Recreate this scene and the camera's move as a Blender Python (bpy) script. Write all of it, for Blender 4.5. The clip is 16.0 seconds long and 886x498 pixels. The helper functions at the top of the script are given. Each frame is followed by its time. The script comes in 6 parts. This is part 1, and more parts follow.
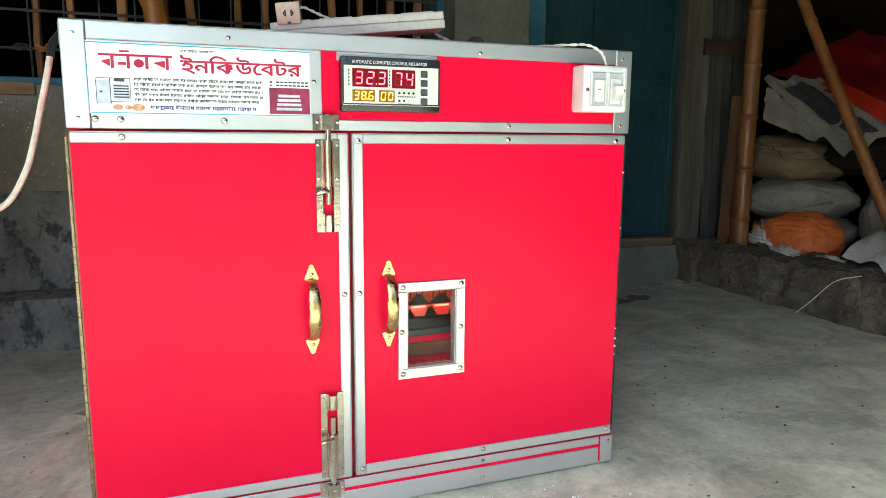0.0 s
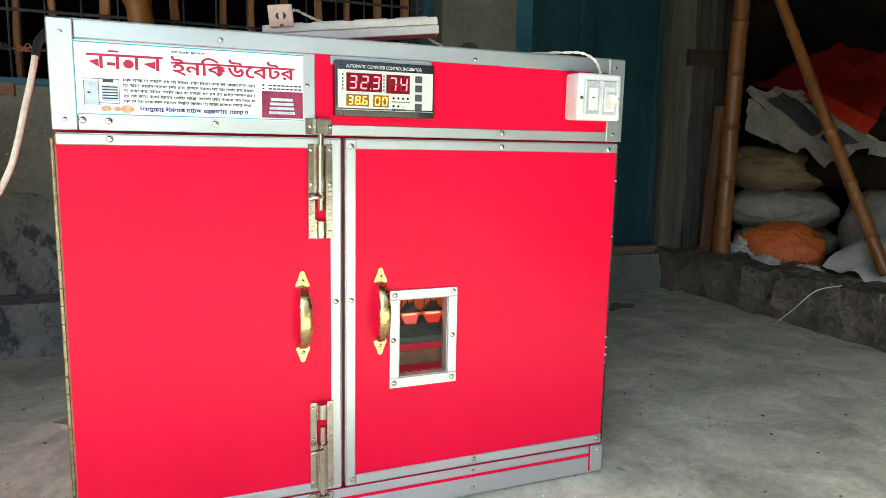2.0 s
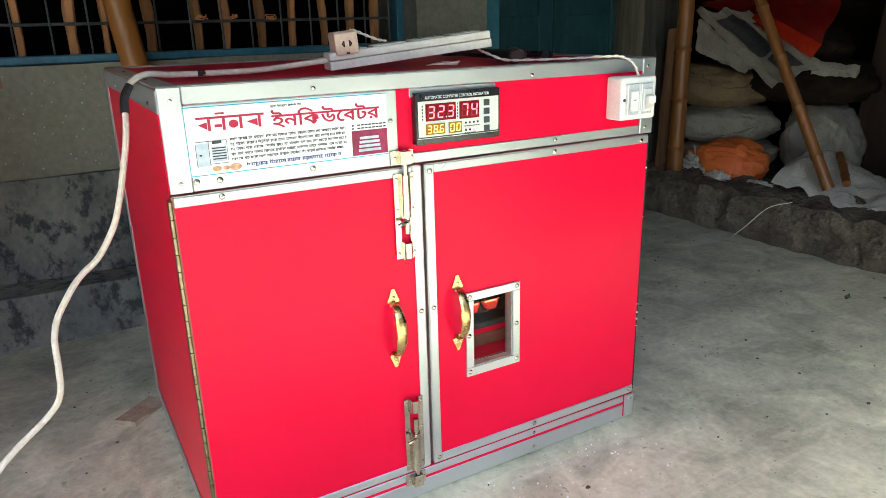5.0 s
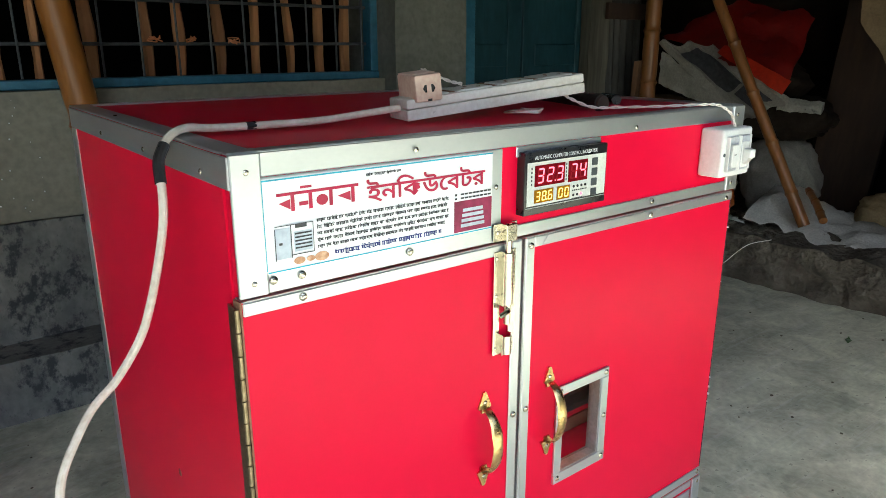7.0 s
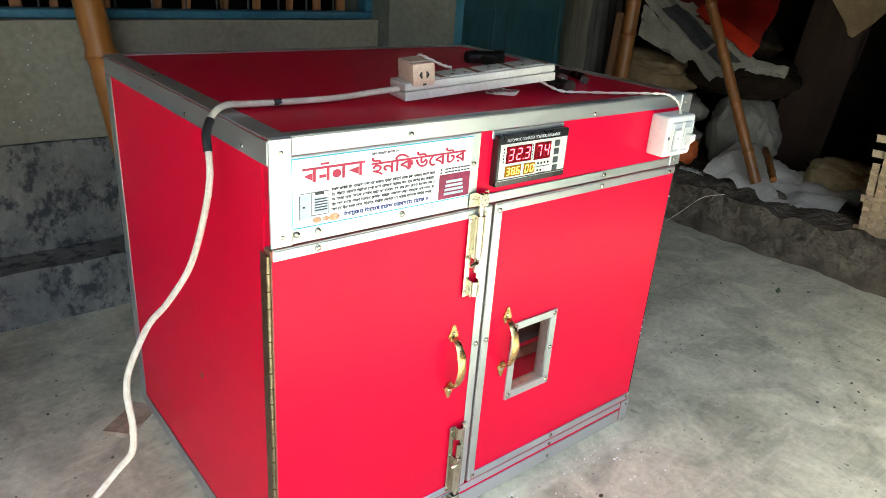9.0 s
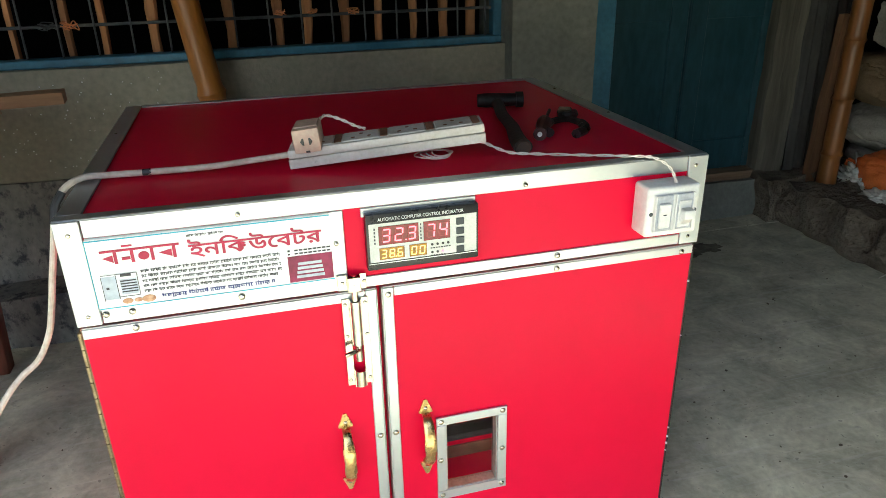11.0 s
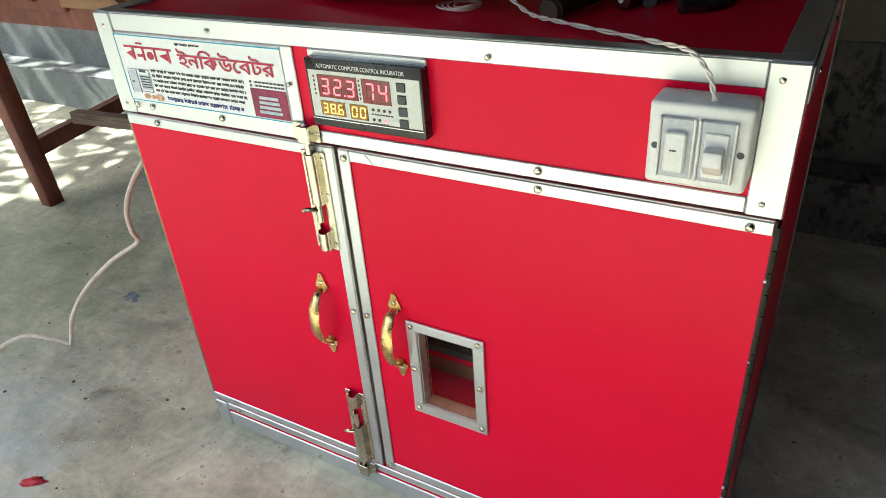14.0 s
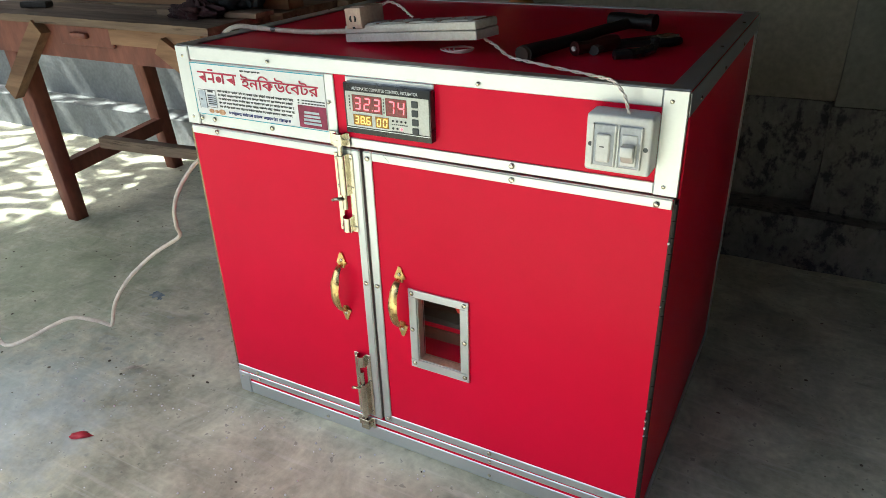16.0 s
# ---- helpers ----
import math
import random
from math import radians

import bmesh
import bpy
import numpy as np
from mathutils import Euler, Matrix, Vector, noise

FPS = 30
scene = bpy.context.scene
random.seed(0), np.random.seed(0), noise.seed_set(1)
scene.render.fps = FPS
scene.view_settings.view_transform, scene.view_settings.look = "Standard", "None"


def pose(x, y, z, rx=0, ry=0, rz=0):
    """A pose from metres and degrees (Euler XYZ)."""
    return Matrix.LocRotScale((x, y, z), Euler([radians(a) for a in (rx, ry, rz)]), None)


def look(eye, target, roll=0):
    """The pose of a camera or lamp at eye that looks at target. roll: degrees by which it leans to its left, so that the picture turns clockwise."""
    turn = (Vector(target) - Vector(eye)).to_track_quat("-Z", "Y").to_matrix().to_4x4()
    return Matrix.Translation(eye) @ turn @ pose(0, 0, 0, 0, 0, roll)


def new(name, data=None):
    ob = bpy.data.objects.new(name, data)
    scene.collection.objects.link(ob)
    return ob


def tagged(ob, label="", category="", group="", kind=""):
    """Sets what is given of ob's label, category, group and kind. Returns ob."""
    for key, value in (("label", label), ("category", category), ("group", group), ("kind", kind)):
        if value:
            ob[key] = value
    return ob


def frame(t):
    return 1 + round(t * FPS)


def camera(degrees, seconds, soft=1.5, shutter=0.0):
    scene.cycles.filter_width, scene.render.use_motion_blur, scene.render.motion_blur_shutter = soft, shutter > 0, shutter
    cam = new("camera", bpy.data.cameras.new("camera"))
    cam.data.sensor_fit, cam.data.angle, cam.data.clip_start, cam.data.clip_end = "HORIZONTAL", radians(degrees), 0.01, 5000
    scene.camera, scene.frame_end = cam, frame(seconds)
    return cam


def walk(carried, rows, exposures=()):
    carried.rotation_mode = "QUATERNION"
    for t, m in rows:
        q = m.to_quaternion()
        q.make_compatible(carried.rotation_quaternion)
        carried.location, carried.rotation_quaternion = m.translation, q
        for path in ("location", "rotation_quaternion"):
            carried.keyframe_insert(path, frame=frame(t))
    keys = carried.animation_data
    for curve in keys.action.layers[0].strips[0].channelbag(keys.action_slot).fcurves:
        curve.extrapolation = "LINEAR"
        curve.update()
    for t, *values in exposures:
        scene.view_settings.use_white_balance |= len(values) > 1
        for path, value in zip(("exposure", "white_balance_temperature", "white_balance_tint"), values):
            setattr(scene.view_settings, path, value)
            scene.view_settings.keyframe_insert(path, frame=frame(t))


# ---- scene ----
cam = camera(64.8, 16.0, soft=0.6)
PATH = [
    (0, (0.136, -1.092, 0.663), (0.841, 0.75, 0.337), 0.5),
    (0.5, (0.126, -1.085, 0.663), (0.817, 0.769, 0.372), 0.4),
    (1, (0.12, -1.083, 0.662), (0.826, 0.765, 0.366), 0.4),
    (1.5, (0.127, -1.082, 0.661), (0.869, 0.75, 0.353), 0.8),
    (2, (0.12, -1.072, 0.662), (0.881, 0.752, 0.355), 1.2),
    (2.5, (0.105, -1.057, 0.663), (0.861, 0.759, 0.299), 0.5),
    (3, (0.095, -1.011, 0.658), (0.811, 0.841, 0.417), 2.2),
    (3.2, (0.092, -0.974, 0.672), (0.795, 0.875, 0.377), -1.7),
    (4.25, (-0.030, -1.010, 0.790), (0.800, 0.745, 0.330), -0.8),
    (5.3, (-0.191, -1.005, 0.904), (0.807, 0.612, 0.282), -0.3),
    (5.5, (-0.23, -0.948, 0.91), (0.823, 0.65, 0.33), 1.5),
    (6, (-0.322, -0.8, 0.906), (0.892, 0.664, 0.288), 1.0),
    (6.5, (-0.281, -0.707, 0.9), (1.012, 0.705, 0.321), 2.6),
    (7, (-0.245, -0.64, 0.911), (0.94, 0.869, 0.348), 0.0),
    (7.5, (-0.306, -0.661, 0.914), (0.866, 0.853, 0.339), 0.1),
    (8, (-0.373, -0.671, 0.928), (0.806, 0.843, 0.364), 0.2),
    (8.5, (-0.409, -0.715, 0.996), (0.788, 0.7, 0.244), 3.0),
    (8.7, (-0.408, -0.738, 1.013), (0.831, 0.63, 0.242), 4.6),
    (9.75, (-0.130, -0.850, 1.065), (0.800, 0.712, 0.252), 1.6),
    (10.8, (0.175, -0.922, 1.101), (0.767, 0.797, 0.268), -1.6),
    (11, (0.252, -0.889, 1.114), (0.729, 0.879, 0.31), -1.2),
    (11.4, (0.429, -0.865, 1.093), (0.581, 0.984, 0.347), -4.9),
    (11.5, (0.483, -0.879, 1.093), (0.536, 0.995, 0.397), -4.6),
    (12, (0.682, -0.895, 1.108), (0.29, 0.933, 0.397), -3.8),
    (12.5, (0.742, -0.785, 1.091), (0.092, 0.934, 0.301), -1.3),
    (12.6, (0.751, -0.766, 1.091), (0.044, 0.926, 0.293), -2.6),
    (13, (0.782, -0.688, 1.086), (-0.088, 0.916, 0.266), -4.5),
    (13.5, (0.893, -0.629, 1.06), (-0.079, 0.9, 0.214), -4.7),
    (13.6, (0.908, -0.633, 1.038), (-0.045, 0.882, 0.145), -4.5),
    (14, (0.936, -0.64, 0.995), (0.038, 0.824, -0.03), -4.5),
    (14.5, (0.957, -0.711, 1.017), (0.062, 0.794, 0.052), -4.7),
    (15, (1.016, -0.838, 1.042), (0.13, 0.713, 0.143), -2.9),
    (15.5, (1.067, -0.903, 1.046), (0.158, 0.656, 0.183), -1.2),
    (16, (1.062, -0.916, 1.036), (0.187, 0.643, 0.14), -1.8),
]
walk(cam, [(t, look(eye, target, roll)) for t, eye, target, roll in PATH],
     [(0.0, 2.36, 5950, 0), (3.0, 2.36, 5950, 0), (5.5, 2.30, 5950, 0), (6.5, 2.13, 5850, 0), (8.0, 2.14, 5850, 0), (8.5, 2.50, 5900, 0),
      (11.0, 2.20, 6100, 0), (11.5, 2.06, 6050, 0), (12.0, 2.20, 6000, 0), (12.5, 1.92, 6200, 0), (13.5, 1.80, 6150, 0), (14.5, 1.66, 6080, 0), (16.0, 1.62, 6050, 0)])
# ---- world, sun, light ----
SUN_DIR = Vector((0.60, 0.20, -1.0)).normalized()
world = bpy.data.worlds.new("sky")
scene.world = world
world.use_nodes = True
wn = world.node_tree.nodes
sky = wn.new("ShaderNodeTexSky")
sky.sky_type = "NISHITA"
sky.sun_disc = False
sky.air_density, sky.dust_density, sky.ozone_density = 1.0, 5.0, 0.3
sky.sun_elevation = math.asin(-SUN_DIR.z)
sky.sun_rotation = math.atan2(-SUN_DIR.x, -SUN_DIR.y)
world.node_tree.links.new(sky.outputs[0], wn["Background"].inputs[0])
wn["Background"].inputs[1].default_value = 0.15
sun = new("sun", bpy.data.lights.new("sun", "SUN"))
sun.data.energy, sun.data.angle, sun.data.color = 5.0, radians(0.5), (1.0, 0.95, 0.86)
sun.matrix_world = look((0, 0, 8), Vector((0, 0, 8)) + SUN_DIR)


# ---- materials ----
def surface(name, c1, c2, scale=6.0, rough=0.6, metal=0.0, bump=0.15, fine=60.0, stretch=(1, 1, 1), c3=None, spots=0.0,
            rough_var=0.12, spec=0.5, coat=0.0, distance=0.004, per_piece=0.0, speckle=0.35):
    """A procedural surface: two colours mixed by coarse noise, a fine grain, stains of a third colour, bump."""
    m = bpy.data.materials.new(name)
    m.use_nodes = True
    nt = m.node_tree
    n, l = nt.nodes, nt.links
    b = n["Principled BSDF"]
    tc = n.new("ShaderNodeTexCoord")
    mp = n.new("ShaderNodeMapping")
    mp.inputs["Scale"].default_value = stretch
    l.new(tc.outputs["Object"], mp.inputs[0])
    big = n.new("ShaderNodeTexNoise")
    big.inputs["Scale"].default_value, big.inputs["Detail"].default_value, big.inputs["Roughness"].default_value = scale, 6, 0.62
    small = n.new("ShaderNodeTexNoise")
    small.inputs["Scale"].default_value, small.inputs["Detail"].default_value = fine, 5
    l.new(mp.outputs[0], big.inputs[0])
    l.new(mp.outputs[0], small.inputs[0])
    ramp = n.new("ShaderNodeValToRGB")
    ramp.color_ramp.elements[0].position, ramp.color_ramp.elements[1].position = 0.35, 0.68
    ramp.color_ramp.elements[0].color, ramp.color_ramp.elements[1].color = (*c1, 1), (*c2, 1)
    l.new(big.outputs[0], ramp.inputs[0])
    grain = n.new("ShaderNodeMix")
    grain.data_type, grain.blend_type = "RGBA", "OVERLAY"
    grain.inputs[0].default_value = speckle
    l.new(ramp.outputs[0], grain.inputs[6])
    l.new(small.outputs[0], grain.inputs[7])
    colour = grain.outputs[2]
    if c3:
        st = n.new("ShaderNodeTexNoise")
        st.inputs["Scale"].default_value, st.inputs["Detail"].default_value = scale * 2.3, 8
        st.inputs["Roughness"].default_value = 0.7
        l.new(mp.outputs[0], st.inputs[0])
        sr = n.new("ShaderNodeValToRGB")
        sr.color_ramp.elements[0].position, sr.color_ramp.elements[1].position = 0.62 - spots, 0.72 - spots
        l.new(st.outputs[0], sr.inputs[0])
        mx = n.new("ShaderNodeMix")
        mx.data_type = "RGBA"
        l.new(sr.outputs[0], mx.inputs[0])
        l.new(colour, mx.inputs[6])
        mx.inputs[7].default_value = (*c3, 1)
        colour = mx.outputs[2]
    if per_piece:
        oi = n.new("ShaderNodeObjectInfo")
        hs = n.new("ShaderNodeHueSaturation")
        mr = n.new("ShaderNodeMapRange")
        mr.inputs[3].default_value, mr.inputs[4].default_value = 1 - per_piece, 1 + per_piece
        l.new(oi.outputs["Random"], mr.inputs[0])
        l.new(mr.outputs[0], hs.inputs["Value"])
        l.new(colour, hs.inputs["Color"])
        colour = hs.outputs[0]
    l.new(colour, b.inputs["Base Color"])
    rr = n.new("ShaderNodeMapRange")
    rr.inputs[3].default_value, rr.inputs[4].default_value = max(0.02, rough - rough_var), min(1, rough + rough_var)
    l.new(big.outputs[0], rr.inputs[0])
    l.new(rr.outputs[0], b.inputs["Roughness"])
    b.inputs["Metallic"].default_value = metal
    b.inputs["Specular IOR Level"].default_value = spec
    b.inputs["Coat Weight"].default_value = coat
    b.inputs["Coat Roughness"].default_value = 0.12
    if bump:
        add = n.new("ShaderNodeMath")
        add.operation = "ADD"
        l.new(big.outputs[0], add.inputs[0])
        l.new(small.outputs[0], add.inputs[1])
        bp = n.new("ShaderNodeBump")
        bp.inputs["Strength"].default_value, bp.inputs["Distance"].default_value = bump, distance
        l.new(add.outputs[0], bp.inputs["Height"])
        l.new(bp.outputs[0], b.inputs["Normal"])
    return m


def glow(name, colour, strength, base=(0.02, 0.02, 0.02)):
    m = bpy.data.materials.new(name)
    m.use_nodes = True
    b = m.node_tree.nodes["Principled BSDF"]
    b.inputs["Base Color"].default_value = (*base, 1)
    b.inputs["Emission Color"].default_value = (*colour, 1)
    b.inputs["Emission Strength"].default_value = strength
    b.inputs["Roughness"].default_value = 0.25
    return m


RED = surface("red_laminate", (0.69, 0.0015, 0.034), (0.75, 0.002, 0.042), 3.0, 0.33, bump=0.05, fine=400, rough_var=0.08, distance=0.0006, spec=0.12, speckle=0.06)
RED_CORE = surface("board_edge", (0.20, 0.09, 0.05), (0.32, 0.16, 0.09), 40, 0.8, bump=0.3, fine=200)
ALU = surface("aluminium", (0.58, 0.61, 0.635), (0.66, 0.69, 0.715), 5, 0.40, 0.9, 0.04, 260, (0.6, 1, 1), (0.48, 0.48, 0.46), -0.12, 0.06, distance=0.0004, speckle=0.08)
ALU_IN = surface("dull_aluminium", (0.42, 0.43, 0.42), (0.55, 0.55, 0.54), 12, 0.45, 0.8, 0.08, 200)
STEEL = surface("plated_steel", (0.46, 0.43, 0.34), (0.64, 0.60, 0.50), 30, 0.19, 1.0, 0.06, 250, c3=(0.30, 0.26, 0.18), spots=-0.05)
BRASS = surface("brass", (0.54, 0.38, 0.15), (0.74, 0.55, 0.26), 55, 0.28, 1.0, 0.35, 110, c3=(0.30, 0.16, 0.04), spots=0.0, distance=0.0012)
HINGE = surface("hinge_brass", (0.20, 0.15, 0.09), (0.36, 0.29, 0.19), 50, 0.35, 1.0, 0.10, 200)
BLACK = surface("black_plastic", (0.012, 0.012, 0.013), (0.02, 0.02, 0.021), 20, 0.28, bump=0.03, fine=300)
FACE = surface("controller_face", (0.62, 0.63, 0.58), (0.68, 0.69, 0.64), 20, 0.4, bump=0.02, fine=300)
BUTTON = surface("button_rubber", (0.04, 0.05, 0.055), (0.06, 0.07, 0.075), 40, 0.5)
INK_RED = surface("red_ink", (0.40, 0.003, 0.045), (0.44, 0.005, 0.055), 60, 0.4, bump=0)
INK_BLACK = surface("black_ink", (0.03, 0.03, 0.035), (0.05, 0.05, 0.055), 60, 0.5, bump=0)
INK_BLUE = surface("blue_ink", (0.01, 0.02, 0.16), (0.02, 0.03, 0.2), 60, 0.5, bump=0)
INK_CYAN = surface("cyan_ink", (0.03, 0.35, 0.5), (0.04, 0.42, 0.56), 60, 0.5, bump=0)
INK_WINE = surface("wine_ink", (0.20, 0.01, 0.05), (0.30, 0.02, 0.08), 60, 0.5, bump=0)
INK_GREY = surface("grey_ink", (0.45, 0.5, 0.58), (0.6, 0.66, 0.72), 80, 0.5, bump=0)
INK_TAN = surface("egg_ink", (0.42, 0.19, 0.09), (0.66, 0.42, 0.26), 160, 0.5, bump=0)
PAPER = surface("sign_vinyl", (0.80, 0.81, 0.83), (0.84, 0.85, 0.86), 5, 0.3, bump=0.03, fine=120, coat=0.2)
PVC = surface("white_pvc", (0.70, 0.70, 0.68), (0.78, 0.78, 0.76), 14, 0.38, bump=0.03, fine=200)
PVC_GREY = surface("grey_pvc", (0.40, 0.42, 0.46), (0.46, 0.48, 0.52), 14, 0.3, bump=0.02, fine=200)
OLD_PVC = surface("aged_pvc", (0.60, 0.57, 0.52), (0.74, 0.72, 0.68), 18, 0.45, bump=0.08, fine=180, c3=(0.30, 0.27, 0.23), spots=-0.04)
PINK_PVC = surface("adapter_plastic", (0.62, 0.44, 0.34), (0.72, 0.54, 0.43), 25, 0.45, bump=0.06, fine=180, c3=(0.35, 0.22, 0.16), spots=-0.05)
CABLE = surface("cable_sheath", (0.58, 0.50, 0.42), (0.74, 0.66, 0.57), 25, 0.5, bump=0.1, fine=150, c3=(0.25, 0.2, 0.15), spots=-0.06)
WIRE = surface("twisted_wire", (0.72, 0.66, 0.60), (0.82, 0.76, 0.70), 50, 0.45, bump=0.05)
CONCRETE = surface("concrete_floor", (0.45, 0.445, 0.335), (0.595, 0.58, 0.45), 4.0, 0.62, bump=0.34, fine=55, c3=(0.26, 0.265, 0.21), spots=-0.02, distance=0.004)
PLASTER = surface("wall_plaster", (0.178, 0.166, 0.128), (0.265, 0.248, 0.195), 2.2, 0.85, bump=0.35, fine=55, c3=(0.21, 0.21, 0.19), spots=-0.04)
COLUMN = surface("column_plaster", (0.12, 0.125, 0.105), (0.21, 0.215, 0.185), 3.0, 0.85, bump=0.4, fine=50, c3=(0.10, 0.105, 0.095), spots=-0.06)
PLINTH = surface("worn_plinth", (0.22, 0.213, 0.19), (0.12, 0.121, 0.118), 10, 0.85, bump=0.6, fine=70, stretch=(1, 1, 0.7), c3=(0.042, 0.045, 0.050), spots=0.115)
WHITEWASH = surface("old_whitewash", (0.25, 0.275, 0.27), (0.40, 0.42, 0.41), 6, 0.85, bump=0.5, fine=60, c3=(0.10, 0.17, 0.21), spots=-0.05)
PLINTH_PALE = surface("pale_plinth", (0.14, 0.15, 0.152), (0.235, 0.245, 0.247), 3.0, 0.8, bump=0.35, fine=60, c3=(0.09, 0.095, 0.10), spots=-0.05)
STEP = surface("step_cement", (0.13, 0.14, 0.125), (0.22, 0.235, 0.21), 5, 0.85, bump=0.4, fine=60, c3=(0.06, 0.066, 0.06), spots=-0.02)
EARTH = surface("trodden_earth", (0.075, 0.060, 0.042), (0.185, 0.155, 0.115), 9, 0.95, bump=1.0, fine=40, c3=(0.27, 0.25, 0.22), spots=-0.04, distance=0.03)
GROUND = surface("yard_ground", (0.165, 0.155, 0.115), (0.24, 0.225, 0.175), 0.8, 0.95, bump=0.6, fine=25, c3=(0.16, 0.19, 0.09), spots=-0.02, distance=0.01)
BLUE = surface("blue_paint", (0.022, 0.11, 0.18), (0.05, 0.18, 0.26), 7, 0.5, bump=0.2, fine=60, c3=(0.28, 0.30, 0.27), spots=-0.08)
DOOR = surface("door_paint", (0.012, 0.044, 0.058), (0.026, 0.072, 0.09), 5, 0.5, bump=0.25, fine=40, stretch=(1, 1, 0.3), c3=(0.12, 0.115, 0.08), spots=-0.10, spec=0.25)
WOOD_GREY = surface("weathered_wood", (0.10, 0.064, 0.042), (0.28, 0.20, 0.135), 15, 0.85, bump=0.9, fine=90, stretch=(0.07, 1, 1), c3=(0.04, 0.024, 0.015), spots=0.05, per_piece=0.2)
WOOD_POST = surface("brown_board", (0.09, 0.042, 0.020), (0.18, 0.092, 0.045), 12, 0.8, bump=0.7, fine=70, stretch=(1, 1, 0.08), c3=(0.04, 0.02, 0.012), spots=0.0)
WOOD_JAMB = surface("grey_jamb", (0.060, 0.056, 0.044), (0.15, 0.14, 0.112), 14, 0.9, bump=0.8, fine=80, stretch=(1, 1, 0.07), c3=(0.03, 0.026, 0.02), spots=0.0)
WOOD_PLANK = surface("sawn_plank", (0.15, 0.075, 0.036), (0.33, 0.195, 0.105), 14, 0.8, bump=0.7, fine=70, stretch=(0.10, 1, 1), c3=(0.08, 0.04, 0.02), spots=-0.01, per_piece=0.2)
WOOD_RED = surface("red_oxide_wood", (0.16, 0.050, 0.030), (0.27, 0.095, 0.058), 9, 0.62, bump=0.35, fine=60, stretch=(1, 1, 0.4), c3=(0.40, 0.30, 0.24), spots=-0.12)
WOOD_DARK = surface("dark_wood", (0.03, 0.017, 0.012), (0.065, 0.038, 0.025), 8, 0.7, bump=0.4, fine=60, stretch=(1, 1, 0.2))
BAMBOO = surface("bamboo", (0.26, 0.095, 0.018), (0.44, 0.185, 0.035), 6, 0.42, bump=0.2, fine=60, stretch=(1, 1, 0.12), c3=(0.20, 0.10, 0.035), spots=-0.04)
BAMBOO_OLD = surface("old_bamboo", (0.15, 0.058, 0.016), (0.27, 0.11, 0.030), 9, 0.42, bump=0.2, fine=60, stretch=(1, 1, 0.12), c3=(0.09, 0.045, 0.025), spots=-0.02)
SLAT = surface("bamboo_slat", (0.33, 0.135, 0.05), (0.48, 0.24, 0.105), 8, 0.7, bump=0.35, fine=60, stretch=(1, 1, 0.15), c3=(0.14, 0.075, 0.04), spots=-0.02, per_piece=0.35)
ROD = surface("grill_iron", (0.045, 0.05, 0.055), (0.10, 0.105, 0.11), 20, 0.55, 0.4, 0.2, 120)
TIN = surface("corrugated_tin", (0.018, 0.018, 0.017), (0.055, 0.053, 0.049), 9, 0.6, 0.3, 0.3, 60, (1, 1, 0.3), (0.09, 0.05, 0.03), -0.02)
SACK = surface("woven_sack", (0.19, 0.178, 0.15), (0.30, 0.285, 0.25), 7, 0.85, bump=0.5, fine=130, c3=(0.15, 0.12, 0.10), spots=-0.02)
SACK_BROWN = surface("brown_sack", (0.14, 0.095, 0.05), (0.225, 0.16, 0.09), 7, 0.85, bump=0.5, fine=130, c3=(0.08, 0.06, 0.045), spots=-0.02)
SACK_WHITE = surface("white_sack", (0.42, 0.40, 0.37), (0.58, 0.56, 0.52), 7, 0.7, bump=0.5, fine=130, c3=(0.25, 0.21, 0.18), spots=-0.04)
SACK_TAN = surface("tan_sack", (0.28, 0.21, 0.11), (0.42, 0.33, 0.19), 7, 0.8, bump=0.5, fine=120)
SACK_ORANGE = surface("orange_sack", (0.58, 0.11, 0.02), (0.70, 0.18, 0.04), 9, 0.6, bump=0.5, fine=140, c3=(0.22, 0.05, 0.02), spots=-0.04)
# one red tarpaulin in two colours: a shaded sheet and a lit fold
TARP_SHADED = surface("red_tarp_shaded", (0.10, 0.002, 0.002), (0.16, 0.004, 0.002), 4, 0.4, bump=0.3, fine=60)
TARP_LIT = surface("red_tarp_lit", (0.30, 0.013, 0.004), (0.40, 0.022, 0.007), 8, 0.4, bump=0.3, fine=60)
PLASTIC = surface("torn_plastic", (0.45, 0.46, 0.42), (0.62, 0.62, 0.57), 12, 0.35, bump=0.4, fine=60, c3=(0.20, 0.17, 0.11), spots=0.0)
MAT = surface("split_bamboo", (0.36, 0.26, 0.155), (0.54, 0.41, 0.26), 20, 0.65, bump=0.3, fine=90, per_piece=0.22)
CLOTH = surface("dark_cloth", (0.004, 0.005, 0.0065), (0.012, 0.014, 0.018), 14, 0.6, bump=0.6, fine=160)
CLOTH_RED = surface("wine_cloth", (0.018, 0.006, 0.008), (0.05, 0.012, 0.015), 14, 0.85, bump=0.6, fine=160)
IRON = surface("tool_iron", (0.010, 0.009, 0.009), (0.028, 0.026, 0.025), 30, 0.5, 0.5, 0.3, 150)
HANDLE_WOOD = surface("tool_handle_wood", (0.010, 0.007, 0.005), (0.024, 0.016, 0.011), 20, 0.7, bump=0.3, fine=90)
GRIP = surface("tool_grip", (0.035, 0.004, 0.004), (0.06, 0.007, 0.007), 30, 0.4)
BRICK = surface("brick_scrap", (0.27, 0.20, 0.14), (0.40, 0.31, 0.235), 14, 0.9, bump=0.6, fine=60)
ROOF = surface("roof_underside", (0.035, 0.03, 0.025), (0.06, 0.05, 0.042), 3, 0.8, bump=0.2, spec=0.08)
